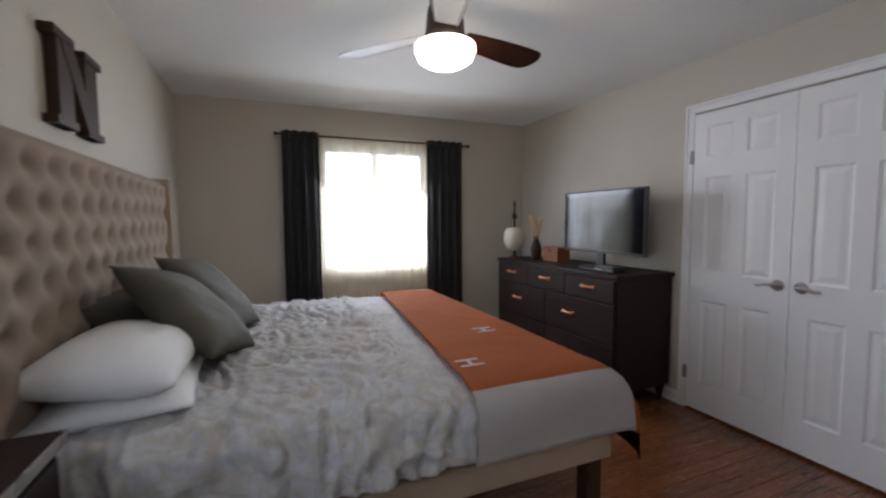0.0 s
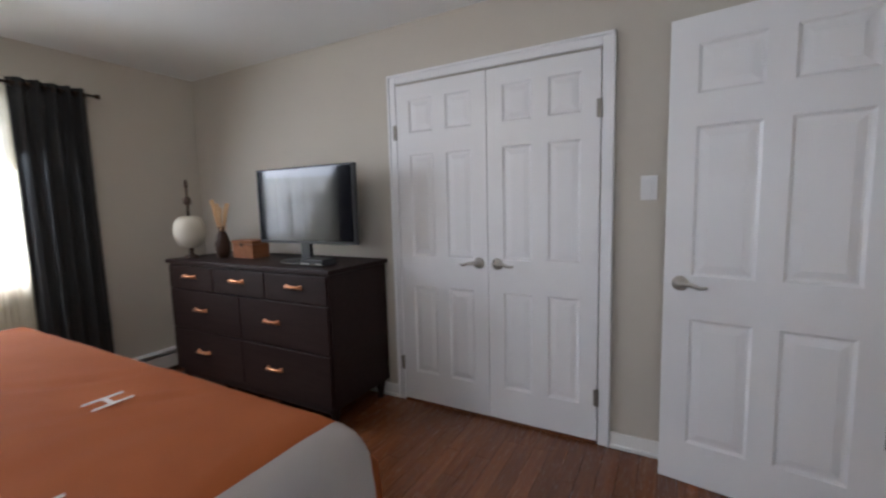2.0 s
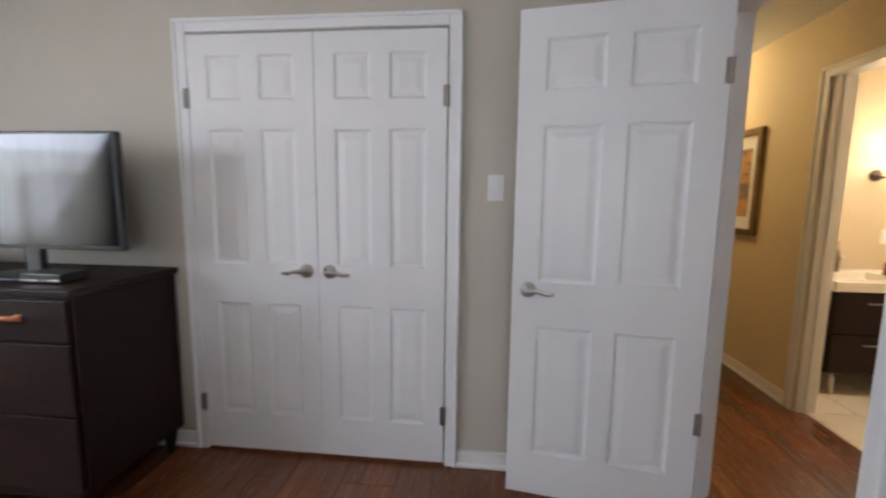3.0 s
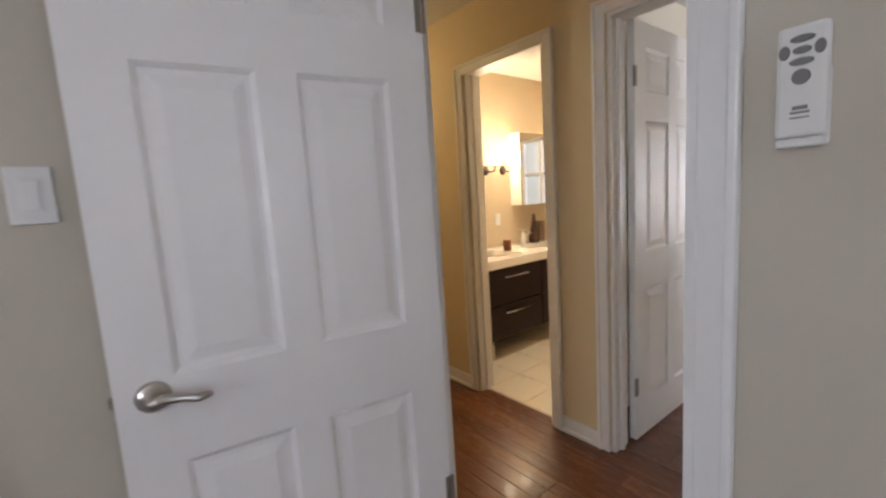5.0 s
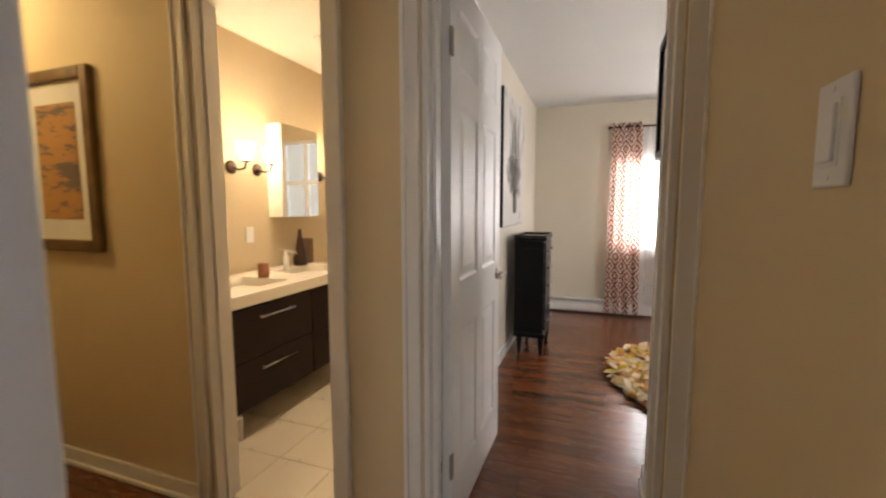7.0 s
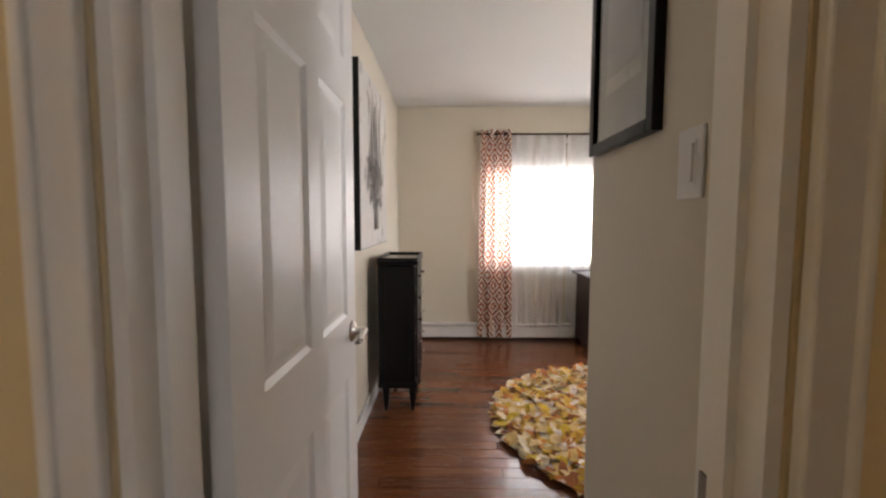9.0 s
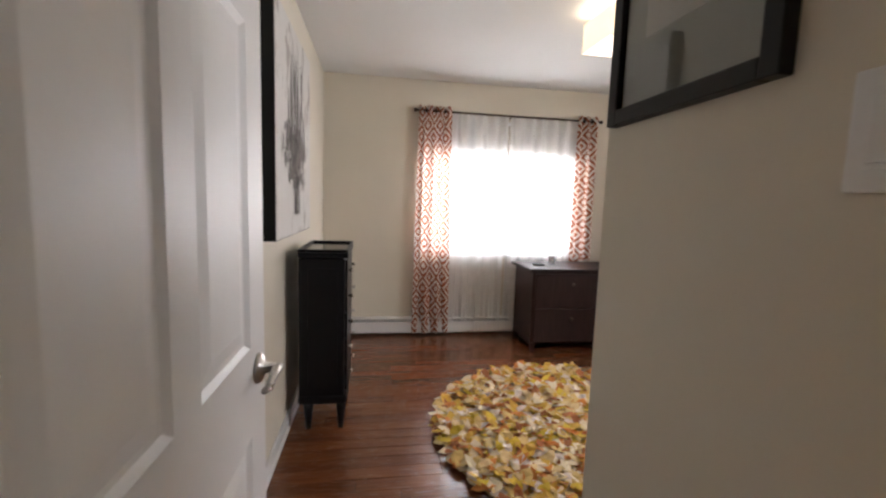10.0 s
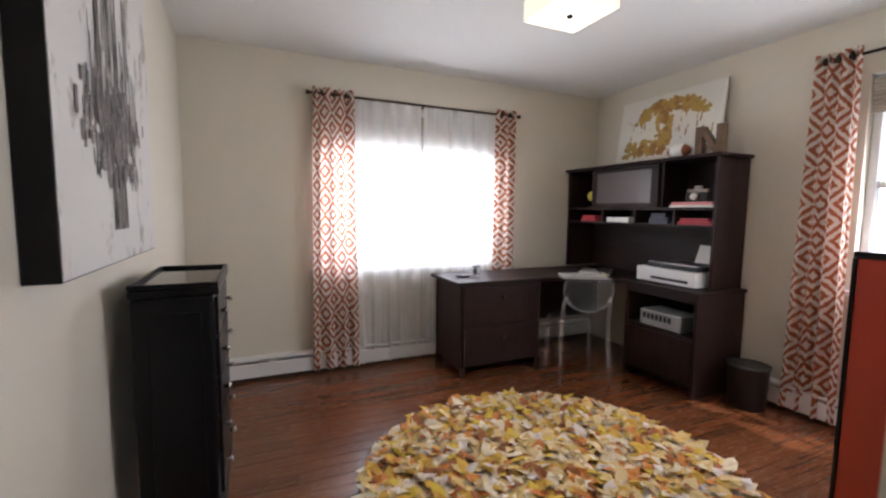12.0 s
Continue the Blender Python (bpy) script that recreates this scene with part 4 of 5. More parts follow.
letter = bmesh.new()
box(letter, 0, 0, 0, 0.012, 0.10, 0.34)
box(letter, 0, 0.20, 0, 0.012, 0.30, 0.34)
vs = [letter.verts.new(p) for p in ((0, 0.0, 0.34), (0, 0.09, 0.34), (0, 0.30, 0.0), (0, 0.21, 0.0), (0.013, 0.0, 0.34), (0.013, 0.09, 0.34), (0.013, 0.30, 0.0), (0.013, 0.21, 0.0))]
for q in ((0, 1, 2, 3), (7, 6, 5, 4), (0, 4, 5, 1), (1, 5, 6, 2), (2, 6, 7, 3), (3, 7, 4, 0)):
    letter.faces.new([vs[k] for k in q])
for z in (0.0, 0.31):
    for y in (-0.03, 0.19):
        box(letter, 0, y, z, 0.014, y + 0.14, z + 0.03)
bmesh.ops.recalc_face_normals(letter, faces=letter.faces)
solid("wall_letter", letter, DARK_LEG, "large dark letter N hung on the wall above the bed", "wall letter", at=(BX0 + 0.002, 2.15, 1.665)).scale = (3.2, 1.22, 0.97)

dresser = thing("dresser", (2.215, 2.40, 0), 0, "dark espresso seven-drawer dresser with copper pulls", "dresser")
DW = 1.585
part("body", boxes((0.012, 0.012, 0.125, 0.53, DW - 0.012, 0.915), r=0.004), ESPRESSO, dresser)
part("dresser_top", boxes((-0.008, -0.004, 0.917, 0.54, DW + 0.004, 0.945), r=0.005), ESPRESSO, dresser)
part("plinth", boxes((0.02, 0.06, 0.09, 0.50, DW - 0.06, 0.124), r=0.003), ESPRESSO, dresser)
for lx in (0.025, 0.46):
    for ly in (0.03, DW - 0.09):
        part("leg", lathe([(0, 0), (0.018, 0), (0.022, 0.05), (0.032, 0.1), (0.034, 0.124), (0, 0.124)], 12, "z", (lx + 0.03, ly + 0.03, 0)), ESPRESSO, dresser)


def drawer(y0, y1, z0, z1, hy):
    d = part("drawer", boxes((-0.003, y0, z0, 0.011, y1, z1), r=0.003), ESPRESSO, dresser)
    z = (z0 + z1) / 2 + 0.01
    pts = [(-0.004, hy - 0.055, z), (-0.022, hy - 0.050, z), (-0.026, hy - 0.02, z + 0.004), (-0.027, hy, z + 0.002), (-0.026, hy + 0.02, z + 0.004), (-0.022, hy + 0.050, z), (-0.004, hy + 0.055, z)]
    h = tube(pts, [0.009, 0.011, 0.009, 0.012, 0.009, 0.011, 0.009], 8)
    for e in (-0.055, 0.055):
        box(h, -0.008, hy + e - 0.014, z - 0.014, -0.0035, hy + e + 0.014, z + 0.014, 0.002)
    bmesh.ops.recalc_face_normals(h, faces=h.faces)
    part("handle", h, COPPER, d, "copper-coloured pull", smooth=True)


for k in range(3):
    y0 = 0.022 + k * (DW - 0.044) / 3
    drawer(y0 + 0.003, y0 + (DW - 0.044) / 3 - 0.003, 0.745, 0.905, y0 + (DW - 0.044) / 6)
for k in range(2):
    y0 = 0.022 + k * (DW - 0.044) / 2
    for z0, z1 in ((0.455, 0.735), (0.145, 0.445)):
        drawer(y0 + 0.003, y0 + (DW - 0.044) / 2 - 0.003, z0, z1, y0 + (DW - 0.044) / 4 + (0.08 if k == 0 else 0.03))

tv = thing("television", (2.45, 2.82, 0.946), 0, "flat black television on a low stand, screen off", "television")
part("screen_frame", boxes((0.0, -0.425, 0.115, 0.035, 0.425, 0.605), r=0.006), BLACK, tv)
part("screen", boxes((-0.003, -0.410, 0.135, 0.002, 0.410, 0.592)), SCREEN, tv, "glossy dark screen")
part("back_cover", boxes((0.036, -0.30, 0.16, 0.07, 0.30, 0.50), r=0.012), BLACK, tv)
part("neck", boxes((0.0, -0.04, 0.015, 0.03, 0.04, 0.125), r=0.006), BLACK, tv)
part("stand_base", lathe([(0, 0), (0.19, 0), (0.19, 0.006), (0.16, 0.014), (0, 0.016)], 32, "z"), BLACK, tv, smooth=True)
for o in tv.children:
    if o.name.startswith("stand_base"):
        o.scale = (0.62, 1.0, 1.0)
cable_box = thing("cable_box", (2.36, 2.62, 0.946), 0, "black set-top box under the television", "cable box")
part("case", boxes((-0.06, -0.09, 0.004, 0.06, 0.09, 0.040), r=0.004), BLACK, cable_box)
part("front_trim", boxes((-0.063, -0.085, 0.012, -0.0605, 0.085, 0.018)), STEEL, cable_box, "thin metal trim")

keep = thing("keepsake_box", (2.50, 3.42, 0.946), 0, "red-brown wooden keepsake box on the dresser", "wooden box")
part("body", boxes((-0.07, -0.11, 0, 0.07, 0.11, 0.10), r=0.004), BOX_WOOD, keep)
part("lid", boxes((-0.074, -0.114, 0.101, 0.074, 0.114, 0.128), r=0.004), BOX_WOOD, keep)
part("clasp", boxes((-0.079, -0.012, 0.085, -0.0745, 0.012, 0.112), r=0.001), BRONZE, keep)
figure = thing("carved_vase", (2.42, 3.62, 0.946), 0, "dark carved vase holding pale wooden sticks", "vase")
part("vase", lathe([(0, 0), (0.035, 0), (0.05, 0.05), (0.052, 0.10), (0.036, 0.16), (0.022, 0.20), (0.028, 0.225), (0.02, 0.225), (0, 0.21)], 20), DARK_LEG, figure, smooth=True)
STICK = surface("pale_stick", (0.50, 0.30, 0.15), (0.60, 0.40, 0.22), 0.7)
for k in range(5):
    a = 1.3 * k
    part("stick", tube([(0.006 * math.cos(a), 0.006 * math.sin(a), 0.12), (0.03 * math.cos(a), 0.035 * math.sin(a), 0.30), (0.045 * math.cos(a), 0.06 * math.sin(a), 0.36 + 0.03 * (k % 3))], [0.004, 0.012, 0.016], 8), STICK, figure, smooth=True)
tl = thing("table_lamp", (2.33, 3.86, 0.946), 0, "table lamp with cream bulbous shade and dark finial", "table lamp")
part("foot", lathe([(0, 0), (0.055, 0), (0.05, 0.012), (0.018, 0.03), (0.014, 0.09), (0, 0.09)], 20), BRONZE, tl, smooth=True)
part("shade", lathe([(0.02, 0.075), (0.075, 0.095), (0.10, 0.15), (0.105, 0.21), (0.092, 0.27), (0.06, 0.30), (0.015, 0.305)], 24), surface("cream_shade", (0.50, 0.46, 0.38), (0.58, 0.53, 0.44), 0.8), tl, "cream fabric shade", smooth=True)
part("finial", lathe([(0, 0.30), (0.010, 0.30), (0.010, 0.38), (0.026, 0.40), (0.026, 0.43), (0.010, 0.45), (0.008, 0.50), (0.014, 0.52), (0.012, 0.56), (0, 0.575)], 14), BRONZE, tl, smooth=True)

fan = thing("ceiling_fan", (0.88, 2.18, 0.03), 0, "three-blade mahogany ceiling fan with lit opal dome", "ceiling fan")
part("canopy", lathe([(0, H - 0.031), (0.075, H - 0.031), (0.075, H - 0.05), (0.05, H - 0.07), (0, H - 0.06)], 24), BRONZE, fan, smooth=True)
part("motor", lathe([(0, H - 0.055), (0.07, H - 0.06), (0.085, H - 0.10), (0.095, H - 0.20), (0.10, H - 0.245), (0, H - 0.245)], 28), BRONZE, fan, "dark bronze motor housing", smooth=True)
part("light_dome", lathe([(0.125, 2.135), (0.145, 2.125), (0.146, 2.10), (0.13, 2.06), (0.09, 2.035), (0.0, 2.025)], 32), OPAL, fan, "lit opal glass dome", smooth=True).visible_shadow = False
# two blades use the pale copy, coloured as if lit; one stays dark
for ang, mat in ((12, BLADE), (132, BLADE_LIT), (250, BLADE_LIT)):
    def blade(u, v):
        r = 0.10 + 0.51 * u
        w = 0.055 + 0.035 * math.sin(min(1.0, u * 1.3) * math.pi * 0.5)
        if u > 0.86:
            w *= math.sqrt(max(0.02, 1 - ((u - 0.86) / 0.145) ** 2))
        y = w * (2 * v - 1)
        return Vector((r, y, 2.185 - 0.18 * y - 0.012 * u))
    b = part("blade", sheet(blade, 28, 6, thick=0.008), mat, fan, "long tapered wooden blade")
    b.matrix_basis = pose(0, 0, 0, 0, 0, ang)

# ---- hall ----
pic = thing("framed_picture", (4.345, HY0 + 0.001, 1.432), 0, "sunset print with cream mat in antique gold frame", "framed picture")
W2, H2 = 0.255, 0.39
part("frame", boxes((-W2, 0, -H2, -W2 + 0.05, 0.03, H2), (W2 - 0.05, 0, -H2, W2, 0.03, H2), (-W2 + 0.05, 0, H2 - 0.05, W2 - 0.05, 0.03, H2), (-W2 + 0.05, 0, -H2, W2 - 0.05, 0.03, -H2 + 0.05), r=0.006), GOLD_FRAME, pic)
part("mat_board", boxes((-W2 + 0.05, 0.002, -H2 + 0.05, W2 - 0.05, 0.010, H2 - 0.05)), PAPER, pic, "cream mat board")
part("print", boxes((-W2 + 0.12, 0.010, -H2 + 0.14, W2 - 0.12, 0.012, H2 - 0.14)), SCENE_ART, pic, "print of an orange and grey landscape")
hl = thing("hall_ceiling_lamp", (4.7, -0.56, H), 0, "flush opal ceiling lamp in the hall", "ceiling lamp")
part("base", lathe([(0, -0.001), (0.14, -0.001), (0.14, -0.03), (0, -0.03)], 24), BRONZE, hl, smooth=False)
part("dome", lathe([(0.13, -0.03), (0.135, -0.06), (0.10, -0.10), (0.0, -0.12)], 28), glow("hall_dome_lit", (1.0, 0.78, 0.42), 4.0), hl, "lit glass dome", smooth=True).visible_shadow = False
sd = thing("smoke_detector", (2.75, -0.45, H), 0, "round white smoke detector on the ceiling", "smoke detector")
part("body", lathe([(0, -0.001), (0.06, -0.001), (0.058, -0.025), (0.04, -0.036), (0, -0.036)], 24), PRINTER_WHITE, sd, smooth=True)

# ---- bathroom ----
van = thing("bathroom_vanity", (3.80, -1.385, 0), 0, "dark brown wall vanity with long bar pulls", "vanity")
VL = -1.30
part("body", boxes((0.02, VL, 0.155, 0.56, 0, 0.715), r=0.003), ESPRESSO, van)
for k in range(2):
    y1 = -0.012 - k * 0.645
    for z0, z1 in ((0.165, 0.425), (0.435, 0.705)):
        d = part("drawer", boxes((0.002, y1 - 0.63, z0, 0.018, y1, z1), r=0.002), ESPRESSO, van)
        hb = tube([(-0.022, y1 - 0.18, z1 - 0.06), (-0.022, y1 - 0.45, z1 - 0.06)], 0.005, 8)
        for yy in (y1 - 0.2, y1 - 0.43):
            tube([(0.002, yy, z1 - 0.06), (-0.022, yy, z1 - 0.06)], 0.004, 8, hb)
        part("handle", hb, STEEL, d, "brushed bar pull", smooth=True)
for ly in (-0.08, VL + 0.04):
    for lx in (0.05, 0.50):
        part("leg", lathe([(0, 0), (0.014, 0), (0.016, 0.155), (0, 0.155)], 10, "z", (lx, ly, 0)), STEEL, van, "short metal leg")
counter = bmesh.new()
box(counter, -0.005, VL - 0.005, 0.717, 0.10, 0.005, 0.785, 0.004)
box(counter, 0.46, VL - 0.005, 0.717, 0.575, 0.005, 0.785, 0.004)
for a, b in ((VL - 0.005, VL + 0.10), (VL + 0.55, VL + 0.75), (-0.10, 0.005)):
    box(counter, 0.10, a, 0.717, 0.46, b, 0.785)
box(counter, 0.10, VL + 0.1, 0.717, 0.46, -0.1, 0.728)
solid("vanity_counter", counter, CERAMIC, "white double-basin counter on the vanity", "counter", at=(3.80, -1.385, 0))
for fy in (-0.32, -0.98):
    fc = thing("faucet", (4.29, -1.385 + fy, 0.785), 0, "chrome single-lever basin faucet", "faucet")
    part("spout", tube([(0, 0, 0), (0, 0, 0.10), (-0.02, 0, 0.125), (-0.11, 0, 0.115), (-0.115, 0, 0.10)], 0.011, 10), STEEL, fc, smooth=True)
    part("lever", boxes((-0.01, -0.008, 0.126, 0.05, 0.008, 0.134), r=0.003), STEEL, fc)
mc = thing("mirror_cabinet", (TX1 - 0.001, -2.35, 0), 0, "mirrored medicine cabinet on the tan wall", "mirror cabinet")
part("case", boxes((-0.13, -0.42, 1.16, 0, 0, 1.84), r=0.002), CERAMIC, mc)
part("mirror_door", boxes((-0.138, -0.418, 1.162, -0.1305, -0.002, 1.838)), MIRROR, mc, "mirrored door")
for sy in (-2.02, -2.25, -2.98):
    sc = thing("wall_sconce", (TX1 - 0.001, sy, 1.50), 0, "lit glass cup wall sconce on a bronze arm", "wall sconce", "bathroom sconces")
    part("wall_plate", lathe([(0, 0), (0.045, 0), (0.045, -0.008), (0.02, -0.018), (0, -0.02)], 18, "x"), BRONZE, sc, smooth=True)
    part("arm", tube([(-0.01, 0, 0), (-0.07, 0, -0.02), (-0.12, 0, -0.01), (-0.13, 0, 0.03)], 0.007, 10), BRONZE, sc, smooth=True)
    part("cup", lathe([(0, 0.03), (0.03, 0.03), (0.032, 0.04), (0, 0.04)], 16, "z", (-0.13, 0, 0)), BRONZE, sc)
    part("glass", lathe([(0.03, 0.041), (0.045, 0.08), (0.058, 0.15), (0.054, 0.15), (0.04, 0.08), (0.0, 0.045)], 20, "z", (-0.13, 0, 0)), SCONCE_GLASS, sc, "lit frosted glass shade", smooth=True).visible_shadow = False
for nm, at, prof, mat, lab in (("soap_bottle", (4.22, -1.68, 0.786), [(0, 0), (0.028, 0), (0.030, 0.10), (0.022, 0.15), (0.009, 0.17), (0.009, 0.22), (0.016, 0.225), (0, 0.23)], TIMBER, "tan soap bottle with pump on the counter"),
                               ("tumbler", (4.10, -1.95, 0.786), [(0, 0), (0.034, 0), (0.036, 0.05), (0.033, 0.052), (0.034, 0.09), (0, 0.09)], BOX_WOOD, "amber bathroom tumbler on the counter"),
                               ("lotion_bottle", (4.15, -2.22, 0.786), [(0, 0), (0.022, 0), (0.020, 0.10), (0.008, 0.12), (0.010, 0.14), (0, 0.14)], PAPER, "small white lotion bottle"),
                               ("vase", (4.25, -2.50, 0.786), [(0, 0), (0.05, 0), (0.055, 0.05), (0.035, 0.14), (0.018, 0.22), (0.012, 0.28), (0, 0.28)], DARK_LEG, "dark ribbed decorative vase")):
    solid(nm, lathe(prof, 18), mat, lab, nm.replace("_", " "), at=at, smooth=True)
pt = thing("hand_towel", (4.30, -2.62, 0.786), 0, "folded brown towel standing on the counter", "towel")
part("fold", boxes((-0.05, -0.05, 0, 0.05, 0.02, 0.2), r=0.012), TIMBER, pt)
ot = thing("outlet", (TX1 - 0.001, -2.15, 1.04), 0, "white outlet plate on the bathroom wall", "outlet")
part("plate", boxes((-0.006, -0.035, -0.055, 0, 0.035, 0.055), r=0.002), PRINTER_WHITE, ot)
rl = thing("recessed_light", (3.9, -2.4, H), 0, "round recessed ceiling light, lit", "recessed light")
part("trim_ring", lathe([(0.055, -0.001), (0.075, -0.001), (0.072, -0.008), (0.055, -0.006)], 24), PRINTER_WHITE, rl)
part("lens", lathe([(0, -0.002), (0.054, -0.002), (0.054, -0.004), (0, -0.004)], 20), LENS_GLOW, rl, "lit lens")

# ---- office ----
canvas = thing("canvas_painting", (OX1 - 0.002, -2.80, 1.085), 0, "large grey-white canvas with smeared chandelier shape, black sides", "canvas painting")
CW, CH = -0.90, 0.985
part("stretcher", boxes((-0.066, CW, 0, 0, 0, CH)), BLACK_WOOD, canvas, "black canvas edge")
part("face", boxes((-0.0685, CW + 0.004, 0.004, -0.0665, -0.004, CH - 0.004)), ART_CHANDELIER, canvas, "grey-white painted face")
rng = random.Random(5)
strokes = bmesh.new()
for k in range(420):
    r = rng.random()
    yc = CW / 2 + 0.02 + rng.gauss(0, 0.11)
    if abs(yc - CW / 2) > 0.38:
        continue
    z0 = rng.uniform(0.22, 0.48)
    hgt, wid = rng.uniform(0.02, 0.07), rng.uniform(0.003, 0.011)
    if r > 0.74:
        hgt, wid, z0 = rng.uniform(0.08, 0.34), rng.uniform(0.0015, 0.0045), rng.uniform(0.34, 0.62)
    if r > 0.93:
        z0, hgt, yc = 0.10, rng.uniform(0.1, 0.2), CW / 2 + rng.uniform(-0.07, 0.07)
    d = 0.0688 + 0.00001 * k
    box(strokes, -d - 0.0006, yc - wid, z0, -d, yc + wid, z0 + hgt)
tagged(part("ink_drawing", strokes, INK, canvas, "dark smeared chandelier shape"), kind="stuff")

chest = thing("lingerie_chest", (2.475, -3.765, 0), 0, "tall narrow black chest of drawers with glass top", "chest of drawers")
CX, CY = 0.255, 0.50
part("body", boxes((0.012, 0.008, 0.175, CX, CY - 0.008, 0.955), r=0.012), BLACK_WOOD, chest)
part("base_moulding", boxes((-0.002, -0.004, 0.150, CX, CY + 0.004, 0.195), r=0.012), BLACK_WOOD, chest)
part("top", boxes((-0.006, -0.008, 0.957, CX, CY + 0.008, 0.985), r=0.006), BLACK_WOOD, chest)
for row in ((-0.004, -0.006, 0.986, 0.008, CY + 0.006, 1.002), (CX - 0.012, -0.006, 0.986, CX, CY + 0.006, 1.002), (0.008, -0.006, 0.986, CX - 0.012, 0.006, 1.002), (0.008, CY - 0.006, 0.986, CX - 0.012, CY + 0.006, 1.002)):
    part("gallery_rail", boxes(row, r=0.002), BLACK_WOOD, chest)
part("top_panel", boxes((0.010, 0.008, 0.9855, CX - 0.014, CY - 0.008, 0.990)), SCREEN, chest, "dark reflective inset top")
part("side_panel", boxes((0.05, CY - 0.0075, 0.24, CX - 0.05, CY - 0.003, 0.90), r=0.002), BLACK_WOOD, chest)
for k in range(5):
    z0 = 0.215 + k * 0.147
    d = part("drawer", boxes((0.0, 0.035, z0, 0.012, CY - 0.035, z0 + 0.139), r=0.003), BLACK_WOOD, chest)
    for ky in (0.13, CY - 0.13):
        part("knob", lathe([(0, 0), (0.006, 0), (0.006, -0.010), (0.012, -0.016), (0.010, -0.024), (0, -0.026)], 12, "x", (0, ky, z0 + 0.07)), STEEL, d, "small metal knob", smooth=True)
for lx in (0.03, CX - 0.05):
    for ly in (0.03, CY - 0.03):
        part("leg", lathe([(0, 0), (0.014, 0), (0.018, 0.05), (0.026, 0.12), (0.028, 0.152), (0, 0.152)], 14, "z", (lx, ly, 0)), BLACK_WOOD, chest, smooth=True)

lampo = thing("ceiling_lamp", (0.99, -3.285, 0), 0, "square cream fabric drum ceiling lamp, lit", "ceiling lamp")
part("canopy", boxes((-0.06, -0.06, H - 0.025, 0.06, 0.06, H - 0.001), r=0.004), BRONZE, lampo)
part("stem", tube([(0, 0, 2.16), (0, 0, H - 0.02)], 0.006, 8), BRONZE, lampo)
for s in ((-0.15, -0.15, -0.146, 0.15), (0.146, -0.15, 0.15, 0.15), (-0.146, -0.15, 0.146, -0.146), (-0.146, 0.146, 0.146, 0.15)):
    part("shade_side", boxes((s[0], s[1], 2.165, s[2], s[3], 2.325)), DRUM, lampo, "lit cream fabric").visible_shadow = False
part("diffuser", boxes((-0.145, -0.145, 2.166, 0.145, 0.145, 2.170)), DRUM_BASE, lampo, "lit white diffuser").visible_shadow = False
part("finial", lathe([(0, 2.15), (0.014, 2.152), (0.016, 2.16), (0.010, 2.166), (0, 2.166)], 14), BRONZE, lampo, "dark bronze finial")

desk = thing("corner_desk", (0, 0, 0), 0, "dark espresso L-shaped corner desk with drawers and cabinet", "desk")
DT = 0.735
top = bmesh.new()
pts = [(1.03, -4.87), (1.03, -4.34), (0.24, -4.34), (-0.27, -4.04), (-0.27, -3.44), (-0.78, -3.44), (-0.78, -4.87)]
lo, hi = [top.verts.new((x, y, DT - 0.028)) for x, y in pts], [top.verts.new((x, y, DT)) for x, y in pts]
top.faces.new(lo[::-1])
top.faces.new(hi)
for k in range(len(pts)):
    n = (k + 1) % len(pts)
    top.faces.new((lo[k], lo[n], hi[n], hi[k]))
bmesh.ops.recalc_face_normals(top, faces=top.faces)
bmesh.ops.bevel(top, geom=[e for e in top.edges], offset=0.004, segments=2, affect="EDGES")
part("desktop", top, ESPRESSO, desk)
part("pedestal", boxes((0.27, -4.84, 0.06, 0.99, -4.385, DT - 0.03), r=0.004), ESPRESSO_Z, desk, "drawer pedestal")
for z0, z1 in ((0.085, 0.385), (0.395, 0.690)):
    d = part("drawer", boxes((0.295, -4.384, z0, 0.965, -4.370, z1), r=0.003), ESPRESSO_Z, desk)
    part("knob", lathe([(0, 0), (0.007, 0), (0.007, 0.012), (0.015, 0.018), (0.012, 0.026), (0, 0.027)], 12, "y", (0.63, -4.37, (z0 + z1) / 2 + 0.06)), BRONZE, d, smooth=True)
for x0, x1 in ((0.268, 0.315), (0.945, 0.992)):
    part("foot", boxes((x0, -4.386, 0, x1, -4.34 - 0.03, 0.085), r=0.003), ESPRESSO_Z, desk)
    part("foot", boxes((x0, -4.84, 0, x1, -4.80, 0.06)), ESPRESSO_Z, desk)
ap = bmesh.new()
N = 14
upper = [ap.verts.new((0.315 + 0.63 * k / N, -4.380, 0.086)) for k in range(N + 1)]
lower = [ap.verts.new((0.315 + 0.63 * k / N, -4.380, 0.035 + 0.035 * math.sin(math.pi * k / N))) for k in range(N + 1)]
for k in range(N):
    ap.faces.new((upper[k], upper[k + 1], lower[k + 1], lower[k]))
bmesh.ops.solidify(ap, geom=ap.faces[:], thickness=0.012)
part("arched_apron", ap, ESPRESSO_Z, desk)
part("cabinet_side", boxes((-0.78, -3.475, 0, -0.285, -3.455, DT - 0.03), r=0.002), ESPRESSO_Z, desk)
part("cabinet_side", boxes((-0.78, -4.04, 0, -0.285, -4.02, DT - 0.03), r=0.002), ESPRESSO_Z, desk)
part("cabinet_back", boxes((-0.78, -4.02, 0.05, -0.765, -3.476, DT - 0.03)), ESPRESSO_Z, desk)
part("cabinet_shelf", boxes((-0.764, -4.018, 0.40, -0.29, -3.477, 0.42)), ESPRESSO, desk)
part("cabinet_floor", boxes((-0.764, -4.018, 0.07, -0.29, -3.477, 0.09)), ESPRESSO, desk)
